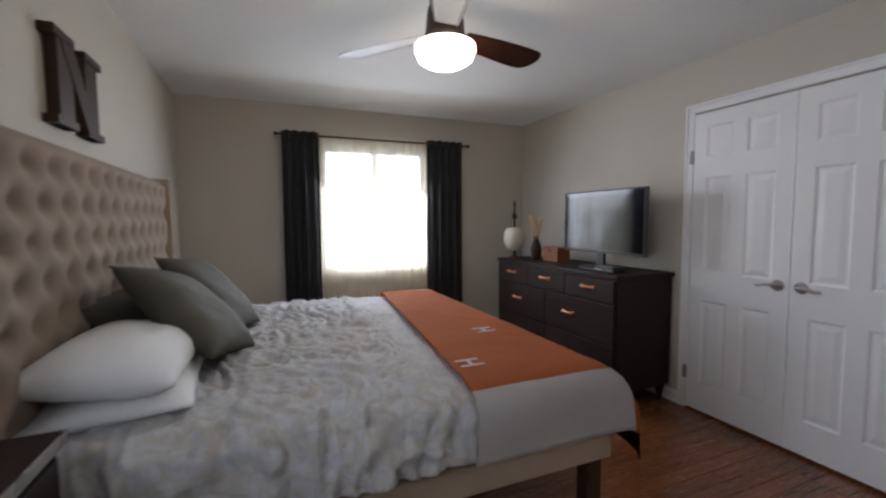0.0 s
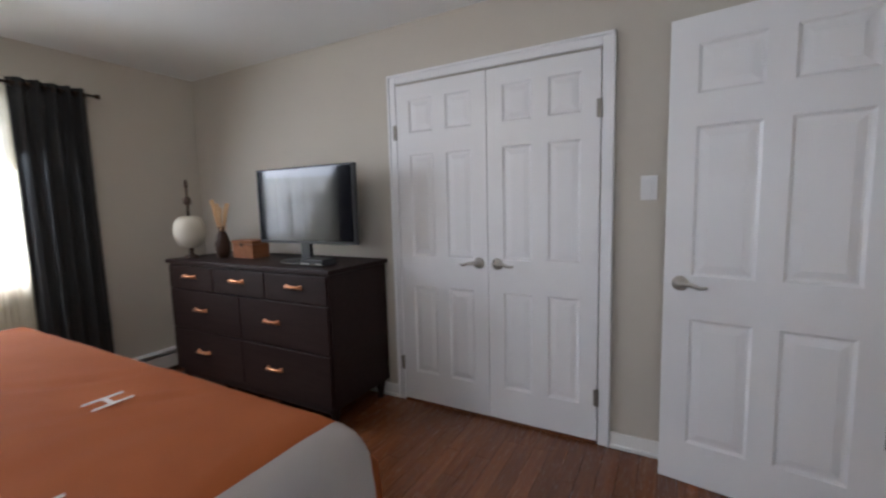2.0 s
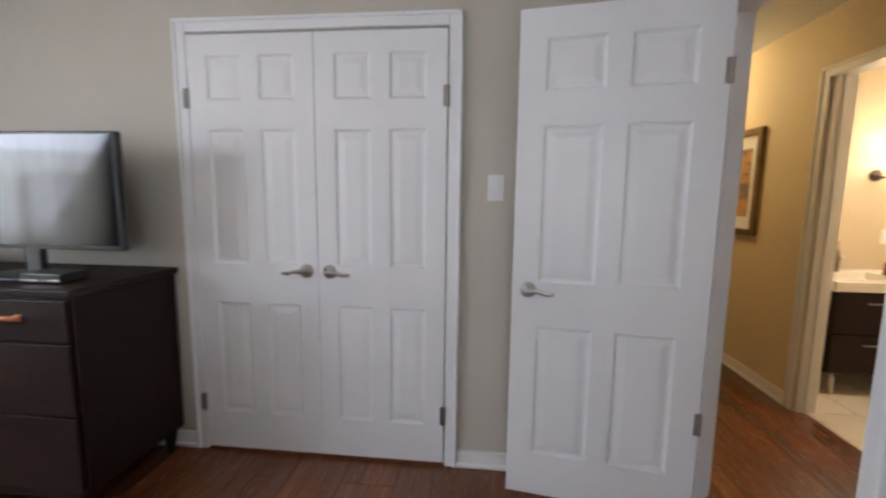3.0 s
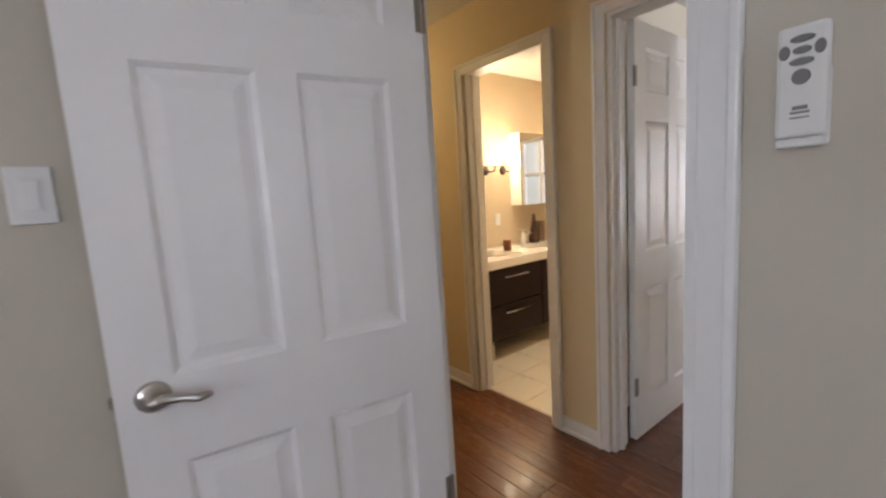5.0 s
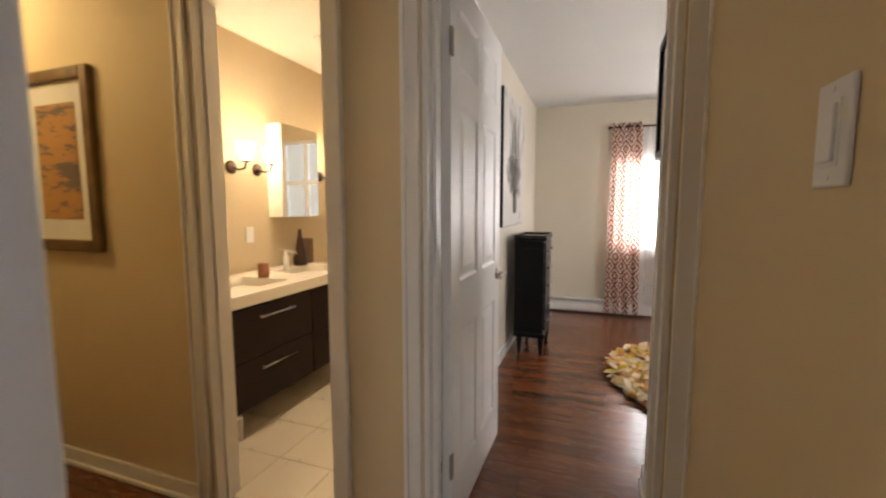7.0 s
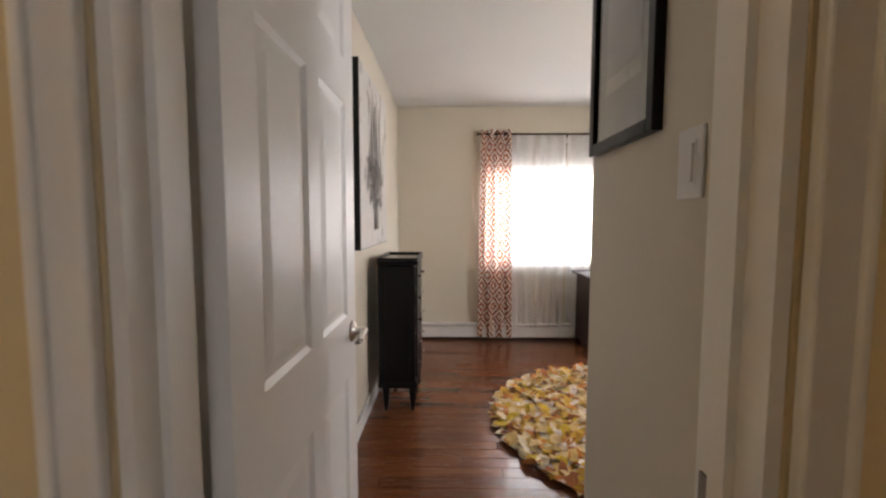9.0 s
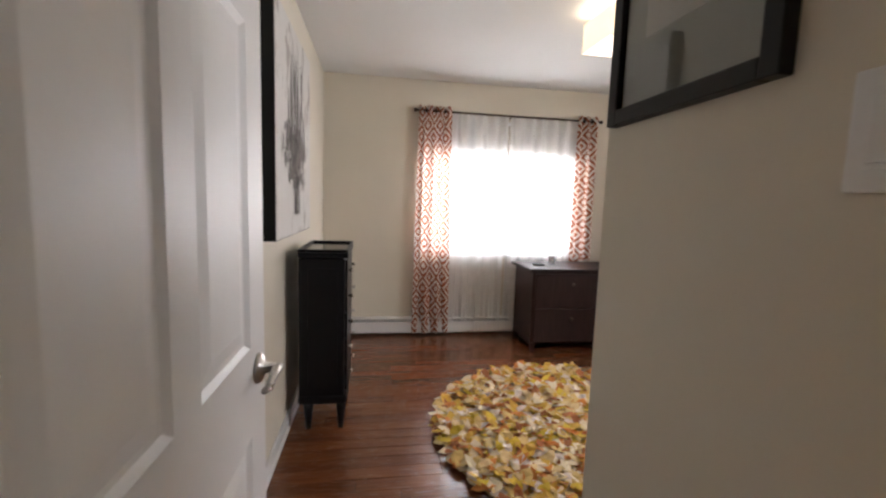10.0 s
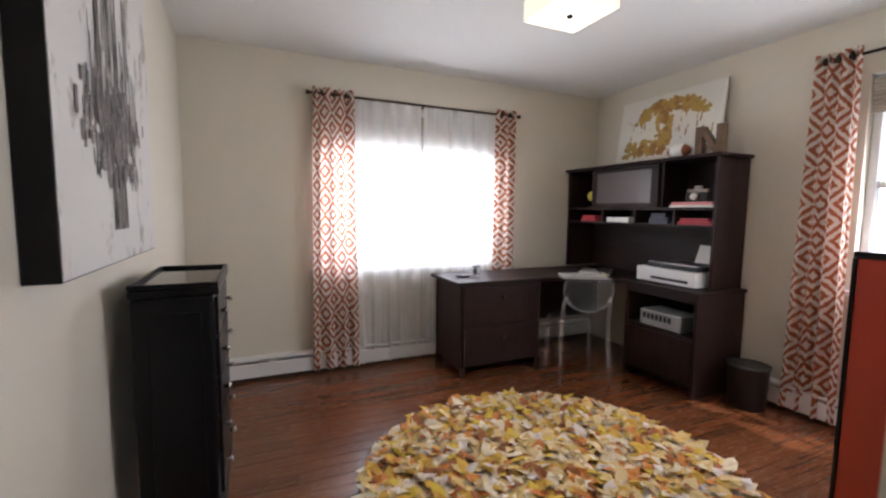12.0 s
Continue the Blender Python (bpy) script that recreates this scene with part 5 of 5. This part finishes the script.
part("cabinet_door", boxes((-0.305, -4.015, 0.095, -0.283, -3.48, 0.398), r=0.003), ESPRESSO_Z, desk)
part("cabinet_rail", boxes((-0.305, -4.018, 0.655, -0.287, -3.477, 0.704), r=0.002), ESPRESSO, desk)
part("modesty_panel", boxes((-0.77, -4.85, 0.25, 0.268, -4.835, DT - 0.03)), ESPRESSO, desk)

hutch = thing("desk_hutch", (0, 0, DT + 0.001), 0, "dark espresso desk hutch with cubbies and sliding door", "hutch")
HF, HB, HY, HYR, HH = -0.45, -0.775, -4.95, -3.485, 0.93
part("side", boxes((HB, HYR - 0.022, 0, HF, HYR, HH - 0.03), r=0.003), ESPRESSO_Z, hutch)
part("side", boxes((HB, HY, 0, HF, HY + 0.022, HH - 0.03), r=0.003), ESPRESSO_Z, hutch)
part("back", boxes((HB, HY + 0.022, 0, HB + 0.012, HYR - 0.022, HH - 0.03)), ESPRESSO, hutch)
part("crown", boxes((HB, HY - 0.025, HH - 0.029, HF + 0.025, HYR + 0.025, HH - 0.004), r=0.006), ESPRESSO, hutch)
for z in (0.42, 0.545):
    part("shelf", boxes((HB + 0.012, HY + 0.022, z, HF - 0.005, HYR - 0.022, z + 0.018)), ESPRESSO, hutch)
for y in (-4.513, -4.162, -3.81):
    part("divider", boxes((HB + 0.012, y, 0.438, HF - 0.008, y + 0.016, 0.545)), ESPRESSO, hutch)
for y in (-4.598, -3.938):
    part("divider", boxes((HB + 0.012, y, 0.563, HF - 0.03, y + 0.016, HH - 0.03)), ESPRESSO, hutch)
part("sliding_door", boxes((HF - 0.024, -4.641, 0.566, HF - 0.008, -3.948, HH - 0.032), r=0.002), ESPRESSO, hutch, "flat sliding door")
part("door_inset", boxes((HF - 0.009, -4.577, 0.60, HF - 0.005, -4.012, HH - 0.07), r=0.001), surface("satin_brown_panel", (0.055, 0.038, 0.034), (0.07, 0.05, 0.045), 0.35), hutch, "satin inset panel")

HZ = DT + HH - 0.002
gc = thing("gold_canvas", (HB + 0.095, -3.66, HZ), 0, "white canvas with gold leaf shapes leaning on the wall", "canvas painting")
gm = bmesh.new()
box(gm, -0.010, -0.93, 0, 0.010, 0, 0.57)
part("face", gm, GOLD_ART, gc)
gs2 = bmesh.new()
for k in range(330):
    q = rng.random()
    if q < 0.42:      # broad arch along the top
        u = rng.uniform(-1, 1)
        y, z, s = -0.44 + 0.33 * u, 0.47 - 0.10 * u * u + rng.uniform(-0.045, 0.045), rng.uniform(0.014, 0.034)
    elif q < 0.62:    # stem in the middle
        y, z, s = -0.47 + rng.uniform(-0.075, 0.075), rng.uniform(0.14, 0.45), rng.uniform(0.012, 0.032)
    elif q < 0.84:    # splash along the foot
        y, z, s = -0.56 + rng.uniform(-0.30, 0.16), 0.13 + rng.uniform(-0.06, 0.07), rng.uniform(0.012, 0.032)
    else:             # drips
        y, z, s = rng.uniform(-0.86, -0.06), rng.uniform(0.08, 0.40), rng.uniform(0.003, 0.008)
    tall = 4.0 if q >= 0.84 else 1.0
    if z - s * tall * 1.2 < 0.01 or z + s * tall * 1.2 > 0.56:
        continue
    x = 0.0104 + 0.000006 * k
    vs = [gs2.verts.new((x, y + s * rng.uniform(.6, 1.3) * math.cos(w), z + tall * s * rng.uniform(.6, 1.2) * math.sin(w))) for w in np.linspace(0, 2 * math.pi, 10)[:-1]]
    gs2.faces.new(vs)
tagged(part("gold_leaf", gs2, GOLD_PAINT, gc, "ragged gold painted shapes"), kind="stuff")
for o in gc.children:
    o.matrix_basis = pose(0, 0, 0, 0, -8, 0)

nl = bmesh.new()
box(nl, 0, 0, 0, 0.05, 0.05, 0.20, 0.003)
box(nl, 0, 0.15, 0, 0.05, 0.20, 0.20, 0.003)
vs = [nl.verts.new((x, y, z)) for x in (0.001, 0.049) for y, z in ((0.19, 0.0), (0.145, 0.0), (0.01, 0.20), (0.055, 0.20))]
for q in ((0, 1, 2, 3), (7, 6, 5, 4), (0, 4, 5, 1), (1, 5, 6, 2), (2, 6, 7, 3), (3, 7, 4, 0)):
    nl.faces.new([vs[k] for k in q])
bmesh.ops.recalc_face_normals(nl, faces=nl.faces)
solid("wooden_letter", nl, TIMBER, "weathered wooden block letter N on the hutch", "wooden letter", at=(HF - 0.12, -3.72, HZ))
ball = thing("football", (HF - 0.10, -3.86, HZ + 0.055), 0, "brown and white leather ball on the hutch", "ball")
part("cover", lathe([(0, -0.10), (0.022, -0.088), (0.045, -0.05), (0.054, 0), (0.045, 0.05), (0.022, 0.088), (0, 0.10)], 20, "y"), BOX_WOOD, ball, smooth=True)
part("white_panel", lathe([(0.0462, -0.05), (0.0548, -0.012), (0.0548, 0.012), (0.0462, 0.05)], 20, "y"), PAPER, ball, "white panel", smooth=True)

globe = thing("small_globe", (HF - 0.09, -4.716, DT + 0.565), 0, "small yellow globe on a dark stand", "globe")
part("stand", lathe([(0, 0), (0.035, 0), (0.03, 0.012), (0.006, 0.02), (0.006, 0.06), (0, 0.06)], 16), BRONZE, globe, smooth=True)
part("ball", lathe([(0.0, 0.055)] + [(0.048 * math.sin(a), 0.105 - 0.048 * math.cos(a)) for a in np.linspace(0.2, 2.94, 12)] + [(0.0, 0.153)], 20), YELLOW, globe, smooth=True)


def stack(at, rows, label, name="book"):
    z = at[2]
    for k, (dx, dy, h, mat, turn) in enumerate(rows):
        solid(name, boxes((-dx / 2, -dy / 2, 0, dx / 2, dy / 2, h - 0.001), r=0.002), mat, label if isinstance(label, str) else label[k], name, at=(at[0], at[1], z), turn=turn)
        z += h


stack((HF - 0.13, -3.693, DT + 0.564), [(0.2, 0.34, 0.018, PAPER, 2), (0.19, 0.32, 0.022, PINK, -2)], ["white paperback under a pink one in the hutch", "pink box file lying in the hutch"])
stack((HF - 0.13, -3.661, DT + 0.439), [(0.2, 0.25, 0.024, CRIMSON, 1), (0.19, 0.22, 0.024, CRIMSON, -3)], "crimson book lying in a hutch cubby")
stack((HF - 0.12, -4.694, DT + 0.439), [(0.2, 0.17, 0.028, CRIMSON, 2), (0.18, 0.16, 0.028, CRIMSON, -2)], "crimson book lying in a hutch cubby")
stack((HF - 0.12, -4.343, DT + 0.439), [(0.2, 0.24, 0.045, PAPER, 0)], "white paper box in a hutch cubby", "paper_box")
stack((HF - 0.14, -3.98, DT + 0.439), [(0.16, 0.16, 0.05, NAVY, 4), (0.14, 0.14, 0.03, NAVY, -5)], "dark navy box in a hutch cubby", "small_box")
cam_prop = thing("old_camera", (HF - 0.12, -3.703, DT + 0.604), 12, "old black and chrome camera on the books", "camera")
part("body", boxes((-0.03, -0.075, 0, 0.03, 0.075, 0.07), r=0.008), BLACK, cam_prop)
part("top_plate", boxes((-0.025, -0.07, 0.0705, 0.025, 0.07, 0.09), r=0.006), STEEL, cam_prop)
part("lens", lathe([(0, 0.03), (0.028, 0.03), (0.028, 0.065), (0.02, 0.068), (0, 0.062)], 18, "x", (0, 0, 0.038)), STEEL, cam_prop, smooth=True)
part("viewfinder", boxes((-0.02, -0.025, 0.0905, 0.02, 0.025, 0.115), r=0.008), STEEL, cam_prop)

prn = thing("printer", (-0.54, -3.745, DT + 0.001), 0, "white all-in-one printer with black lid and paper tray", "printer")
part("base", boxes((-0.17, -0.205, 0.005, 0.17, 0.205, 0.115), r=0.012), PRINTER_WHITE, prn)
part("lid", boxes((-0.165, -0.20, 0.116, 0.16, 0.20, 0.150), r=0.010), BLACK, prn, "black scanner lid")
part("tray_slot", boxes((0.1705, -0.15, 0.03, 0.173, 0.15, 0.05)), BLACK, prn)
part("control_strip", boxes((0.12, -0.19, 0.1505, 0.155, 0.19, 0.156), r=0.002), PRINTER_WHITE, prn)
ps = part("paper", boxes((-0.003, -0.02, 0, 0.003, 0.17, 0.14)), PAPER, prn, "sheaf of white paper")
ps.matrix_basis = pose(-0.13, 0.0, 0.150, 0, -22, 0)
bx = solid("card_box", boxes((-0.045, -0.045, 0, 0.045, 0.045, 0.105), r=0.003), PAPER, "small white printed carton beside the printer", "carton", at=(-0.46, -4.02, DT + 0.001), turn=8)
lap = thing("laptop", (-0.28, -4.36, DT + 0.001), 40, "closed silver laptop on a stack of papers", "laptop")
part("base", boxes((-0.16, -0.12, 0.012, 0.16, 0.12, 0.026), r=0.004), STEEL, lap)
part("lid", boxes((-0.16, -0.12, 0.0265, 0.16, 0.12, 0.034), r=0.003), STEEL, lap)
for fx in (-0.12, 0.12):
    part("rubber_foot", boxes((fx - 0.02, -0.1, 0, fx + 0.02, 0.1, 0.012)), BLACK, lap)
solid("paper_stack", boxes((-0.17, -0.10, 0, 0.17, 0.10, 0.022), r=0.004), surface("grey_paper", (0.30, 0.30, 0.29), (0.38, 0.38, 0.36), 0.7), "stack of grey papers on the desk corner", "papers", at=(-0.02, -4.24, DT + 0.001), turn=-30)
ash = solid("trinket_dish", lathe([(0, 0), (0.05, 0), (0.062, 0.016), (0.056, 0.016), (0.045, 0.006), (0, 0.006)], 20), BLACK, "small black dish on the desk", "dish", at=(0.86, -4.60, DT + 0.001), smooth=True)
solid("glass_tumbler", lathe([(0, 0), (0.025, 0), (0.032, 0.075), (0.029, 0.075), (0.023, 0.006), (0, 0.006)], 18), GLASS, "clear drinking glass on the desk", "glass", at=(0.73, -4.62, DT + 0.001), smooth=True)
rd = thing("radio", (-0.44, -3.76, 0.421), 0, "silver radio receiver on the cabinet shelf", "radio")
part("case", boxes((-0.10, -0.17, 0, 0.12, 0.17, 0.115), r=0.005), surface("silver_case", (0.30, 0.30, 0.30), (0.38, 0.38, 0.37), 0.4, metal=0.4), rd)
for k in range(7):
    part("dial_strip", boxes((0.1205, -0.14 + 0.035 * k, 0.05, 0.123, -0.118 + 0.035 * k, 0.09)), BLACK, rd)

chair = thing("ghost_chair", (0.12, -4.13, 0), -22, "clear acrylic chair with oval back at the desk", "chair")
part("seat", boxes((-0.19, -0.19, 0.43, 0.19, 0.19, 0.452), r=0.01), ACRYLIC, chair)
for lx in (-0.17, 0.17):
    part("leg", tube([(lx, -0.16, 0.43), (lx * 1.04, -0.18, 0.0)], [0.017, 0.012], 10), ACRYLIC_EDGE, chair, smooth=True)
    part("leg", tube([(lx, 0.17, 0.43), (lx * 1.06, 0.22, 0.0)], [0.017, 0.012], 10), ACRYLIC_EDGE, chair, smooth=True)
    part("back_post", tube([(lx, 0.175, 0.45), (lx * 0.98, 0.205, 0.60), (lx * 0.92, 0.225, 0.66)], [0.016, 0.014, 0.012], 10), ACRYLIC_EDGE, chair, smooth=True)
ov = bmesh.new()
lathe([(0, -0.006), (0.17, -0.006), (0.175, 0), (0.17, 0.006), (0, 0.006)], 32, "y", (0, 0, 0), ov)
bmesh.ops.scale(ov, vec=(1, 1, 0.85), verts=ov.verts)
bmesh.ops.translate(ov, vec=(0, 0.22, 0.70), verts=ov.verts)
part("backrest", ov, ACRYLIC, chair, "oval clear back", smooth=True)
part("oval_rim", tube([(0.178 * math.cos(a), 0.222, 0.70 + 0.15 * math.sin(a)) for a in np.linspace(0, 2 * math.pi, 33)], 0.008, 8), ACRYLIC_EDGE, chair, smooth=True)

can = thing("waste_bin", (-0.57, -3.28, 0), 0, "black round waste bin on the floor", "waste bin")
part("drum", lathe([(0, 0), (0.105, 0), (0.115, 0.27), (0.118, 0.275), (0.112, 0.275), (0.10, 0.01), (0, 0.01)], 28), BLACK, can, smooth=True)
part("rim", lathe([(0.112, 0.268), (0.121, 0.268), (0.121, 0.282), (0.112, 0.282)], 28), BLACK, can, smooth=True)

redc = thing("red_cabinet", (0.275, -2.44, 0), 0, "tall red lacquered cabinet with dark edges", "cabinet")
part("body", boxes((-0.5, -0.02, 0.08, 0.0, 0.45, 1.094), r=0.004), RED, redc)
part("top", boxes((-0.51, -0.03, 1.095, 0.008, 0.46, 1.12), r=0.004), BLACK_WOOD, redc, "black top board")
part("corner_post", boxes((-0.012, -0.032, 0.0, 0.004, -0.021, 1.094)), BLACK_WOOD, redc, "black edge post")
for lx in (-0.49, -0.05):
    for ly in (0.0, 0.40):
        part("leg", boxes((lx, ly, 0, lx + 0.04, ly + 0.04, 0.08)), BLACK_WOOD, redc)

fp = thing("framed_picture", (EX, -1.600, 1.645), 0, "pale print behind glass in a black frame", "framed picture")
FW, FH = 0.178, 0.225
part("frame", boxes((0, -FW, -FH, 0.022, -FW + 0.028, FH), (0, FW - 0.028, -FH, 0.022, FW, FH), (0, -FW + 0.028, FH - 0.028, 0.022, FW - 0.028, FH), (0, -FW + 0.028, -FH, 0.022, FW - 0.028, -FH + 0.028), r=0.002), BLACK_WOOD, fp)
part("backing", boxes((0.002, -FW + 0.028, -FH + 0.028, 0.008, FW - 0.028, FH - 0.028)), surface("pale_green_mat", (0.40, 0.41, 0.34), (0.46, 0.47, 0.40), 0.7), fp, "pale grey-green mat")
part("print", boxes((0.008, -0.09, -0.09, 0.010, 0.10, 0.16)), canvas_material("sketch_print", (0.62, 0.60, 0.52), (0.40, 0.38, 0.33), 9, 0.6, (1, 1, 1)), fp, "pencil sketch")
part("glazing", boxes((0.012, -FW + 0.028, -FH + 0.028, 0.014, FW - 0.028, FH - 0.028)), GLASS, fp).visible_shadow = False

# leaf rug
rug = thing("leaf_rug", (1.105, -3.13, 0), 0, "round shaggy rug of yellow, orange and cream fabric leaves", "rug")
part("backing", lathe([(0, 0.001), (0.86, 0.001), (0.865, 0.008), (0.86, 0.014), (0, 0.014)], 64), surface("rug_backing", (0.30, 0.20, 0.08), (0.38, 0.26, 0.12), 0.95), rug)
rr = np.random.RandomState(3)
verts, faces = [], []
for k in range(4300):
    rad = 0.875 * math.sqrt(rr.rand())
    a = rr.rand() * 2 * math.pi
    cx, cy = rad * math.cos(a), rad * math.sin(a)
    th, L, Wd = rr.rand() * 2 * math.pi, 0.034 + 0.040 * rr.rand(), 0.018 + 0.020 * rr.rand()
    tilt, z0 = rr.uniform(-0.05, 0.85), 0.013 + 0.018 * rr.rand()
    cup = rr.uniform(-0.008, 0.012)
    u, w = Vector((math.cos(th), math.sin(th), 0)), Vector((-math.sin(th), math.cos(th), 0))
    base = len(verts)
    for lu, lw, lz in ((-1, 0, 0), (-0.35, -1, cup), (-0.35, 1, cup), (0.35, -0.85, cup), (0.35, 0.85, cup), (1, 0, 0), (0, 0, -0.2 * cup)):
        p = Vector((cx, cy, z0)) + u * (lu * L * math.cos(tilt)) + w * (lw * Wd)
        p.z += (lu + 1) * 0.5 * L * math.sin(tilt) + lz
        verts.append((p.x, p.y, max(0.006, p.z)))
    faces += [tuple(base + q for q in f) for f in ((0, 1, 6, 2), (1, 3, 6), (2, 6, 4), (3, 5, 4, 6))]
me = bpy.data.meshes.new("shag")
me.from_pydata(verts, [], faces)
me.materials.append(LEAF_CLOTH)
shag = new("shag", me)
shag.parent = rug
tagged(shag, "overlapping fabric leaves", kind="stuff")

# ---- floors ----
PW = 0.083


def subfloor(name, x0, y0, x1, y1, label):
    return structure(name, boxes((x0, y0, -0.10, x1, y1, -0.006)), UNDER, label)


floor_bed = subfloor("floor_bedroom", BX0 - 0.1, -0.05, BX1 + 0.75, BY1, "dark red-brown oak strip floor in the bedroom")
floor_hall = subfloor("floor_hall", SX - 0.1, HY0 - 0.06, HX1, -0.051, "red-brown oak strip floor in the hall")
floor_office = subfloor("floor_office", OX0, OY0, OX1 + 0.06, HY0 - 0.061, "red-brown oak strip floor in the office")
floor_bath = structure("floor_bath", boxes((OX1 + 0.062, TY0, -0.10, TX1, HY0 - 0.061, -0.004)), surface("grout", (0.45, 0.40, 0.32), (0.5, 0.44, 0.36), 0.9), "cream tiled bathroom floor")

plank_rng = random.Random(11)
plank_meshes = {}


def plank_mesh(length):
    if length not in plank_meshes:
        bm = boxes((-length / 2 + 0.0006, -PW / 2 + 0.0006, -0.006, length / 2 - 0.0006, PW / 2 - 0.0006, 0.0))
        bmesh.ops.bevel(bm, geom=[e for e in bm.edges if e.verts[0].co.z > -0.001 and e.verts[1].co.z > -0.001], offset=0.0009, segments=1, affect="EDGES")
        plank_meshes[length] = mesh_of("plank", bm, FLOOR_WOOD)
    return plank_meshes[length]


def lay(floor, x0, y0, x1, y1, near, limit):
    """Strip floor along x; the strips inside near = (x0, y0, x1, y1) are parts of their own, the rest one joined part."""
    rest, made = bmesh.new(), 0
    y = y0
    while y < y1 - 0.001:
        wy = min(PW, y1 - y)
        x = x0 - plank_rng.choice((0.0, 0.2, 0.4, 0.6, 0.8))
        while x < x1 - 0.001:
            length = plank_rng.choice((0.6, 0.8, 1.0, 1.2))
            a, b = max(x, x0), min(x + length, x1)
            whole = a == x and b == x + length and wy == PW
            cx, cy = (a + b) / 2, y + wy / 2
            if whole and made < limit and near[0] < cx < near[2] and near[1] < cy < near[3]:
                ob = new("plank", plank_mesh(length))
                ob.parent = floor
                ob.location = (cx, cy, 0)
                made += 1
            elif b - a > 0.005:
                box(rest, a + 0.0006, y + 0.0006, -0.006, b - 0.0006, y + wy - 0.0006, 0.0)
            x += length
        y += PW
    ob = part("plank_field", rest, FLOOR_WOOD, floor)
    tagged(ob, kind="stuff")


lay(floor_bed, BX0, -0.048, BX1 + 0.7, BY1, (0.9, 0.0, 2.8, 2.5), 120)
lay(floor_hall, SX, HY0 - 0.058, HX1, -0.052, (1.8, -1.1, 4.6, 0.0), 120)
lay(floor_office, OX0, OY0, OX1, HY0 - 0.062, (0.2, -5.1, 2.9, -1.1), 280)
y = OY1 + 0.05
while y > TY0 + 0.02:
    x = TX0 + 0.002
    while x < TX1 - 0.02:
        key = "tile_%d" % round(1000 * min(0.30, TX1 - x))
        if key not in plank_meshes:
            plank_meshes[key] = mesh_of("tile", boxes((0.0015, -0.2985, -0.004, min(0.30, TX1 - x) - 0.0015, -0.0015, 0.0), r=0.0012), TILE)
        ob = new("tile", plank_meshes[key])
        ob.parent, ob.location = floor_bath, (x, max(y, TY0 + 0.3), 0.0)
        x += 0.30
    y -= 0.30
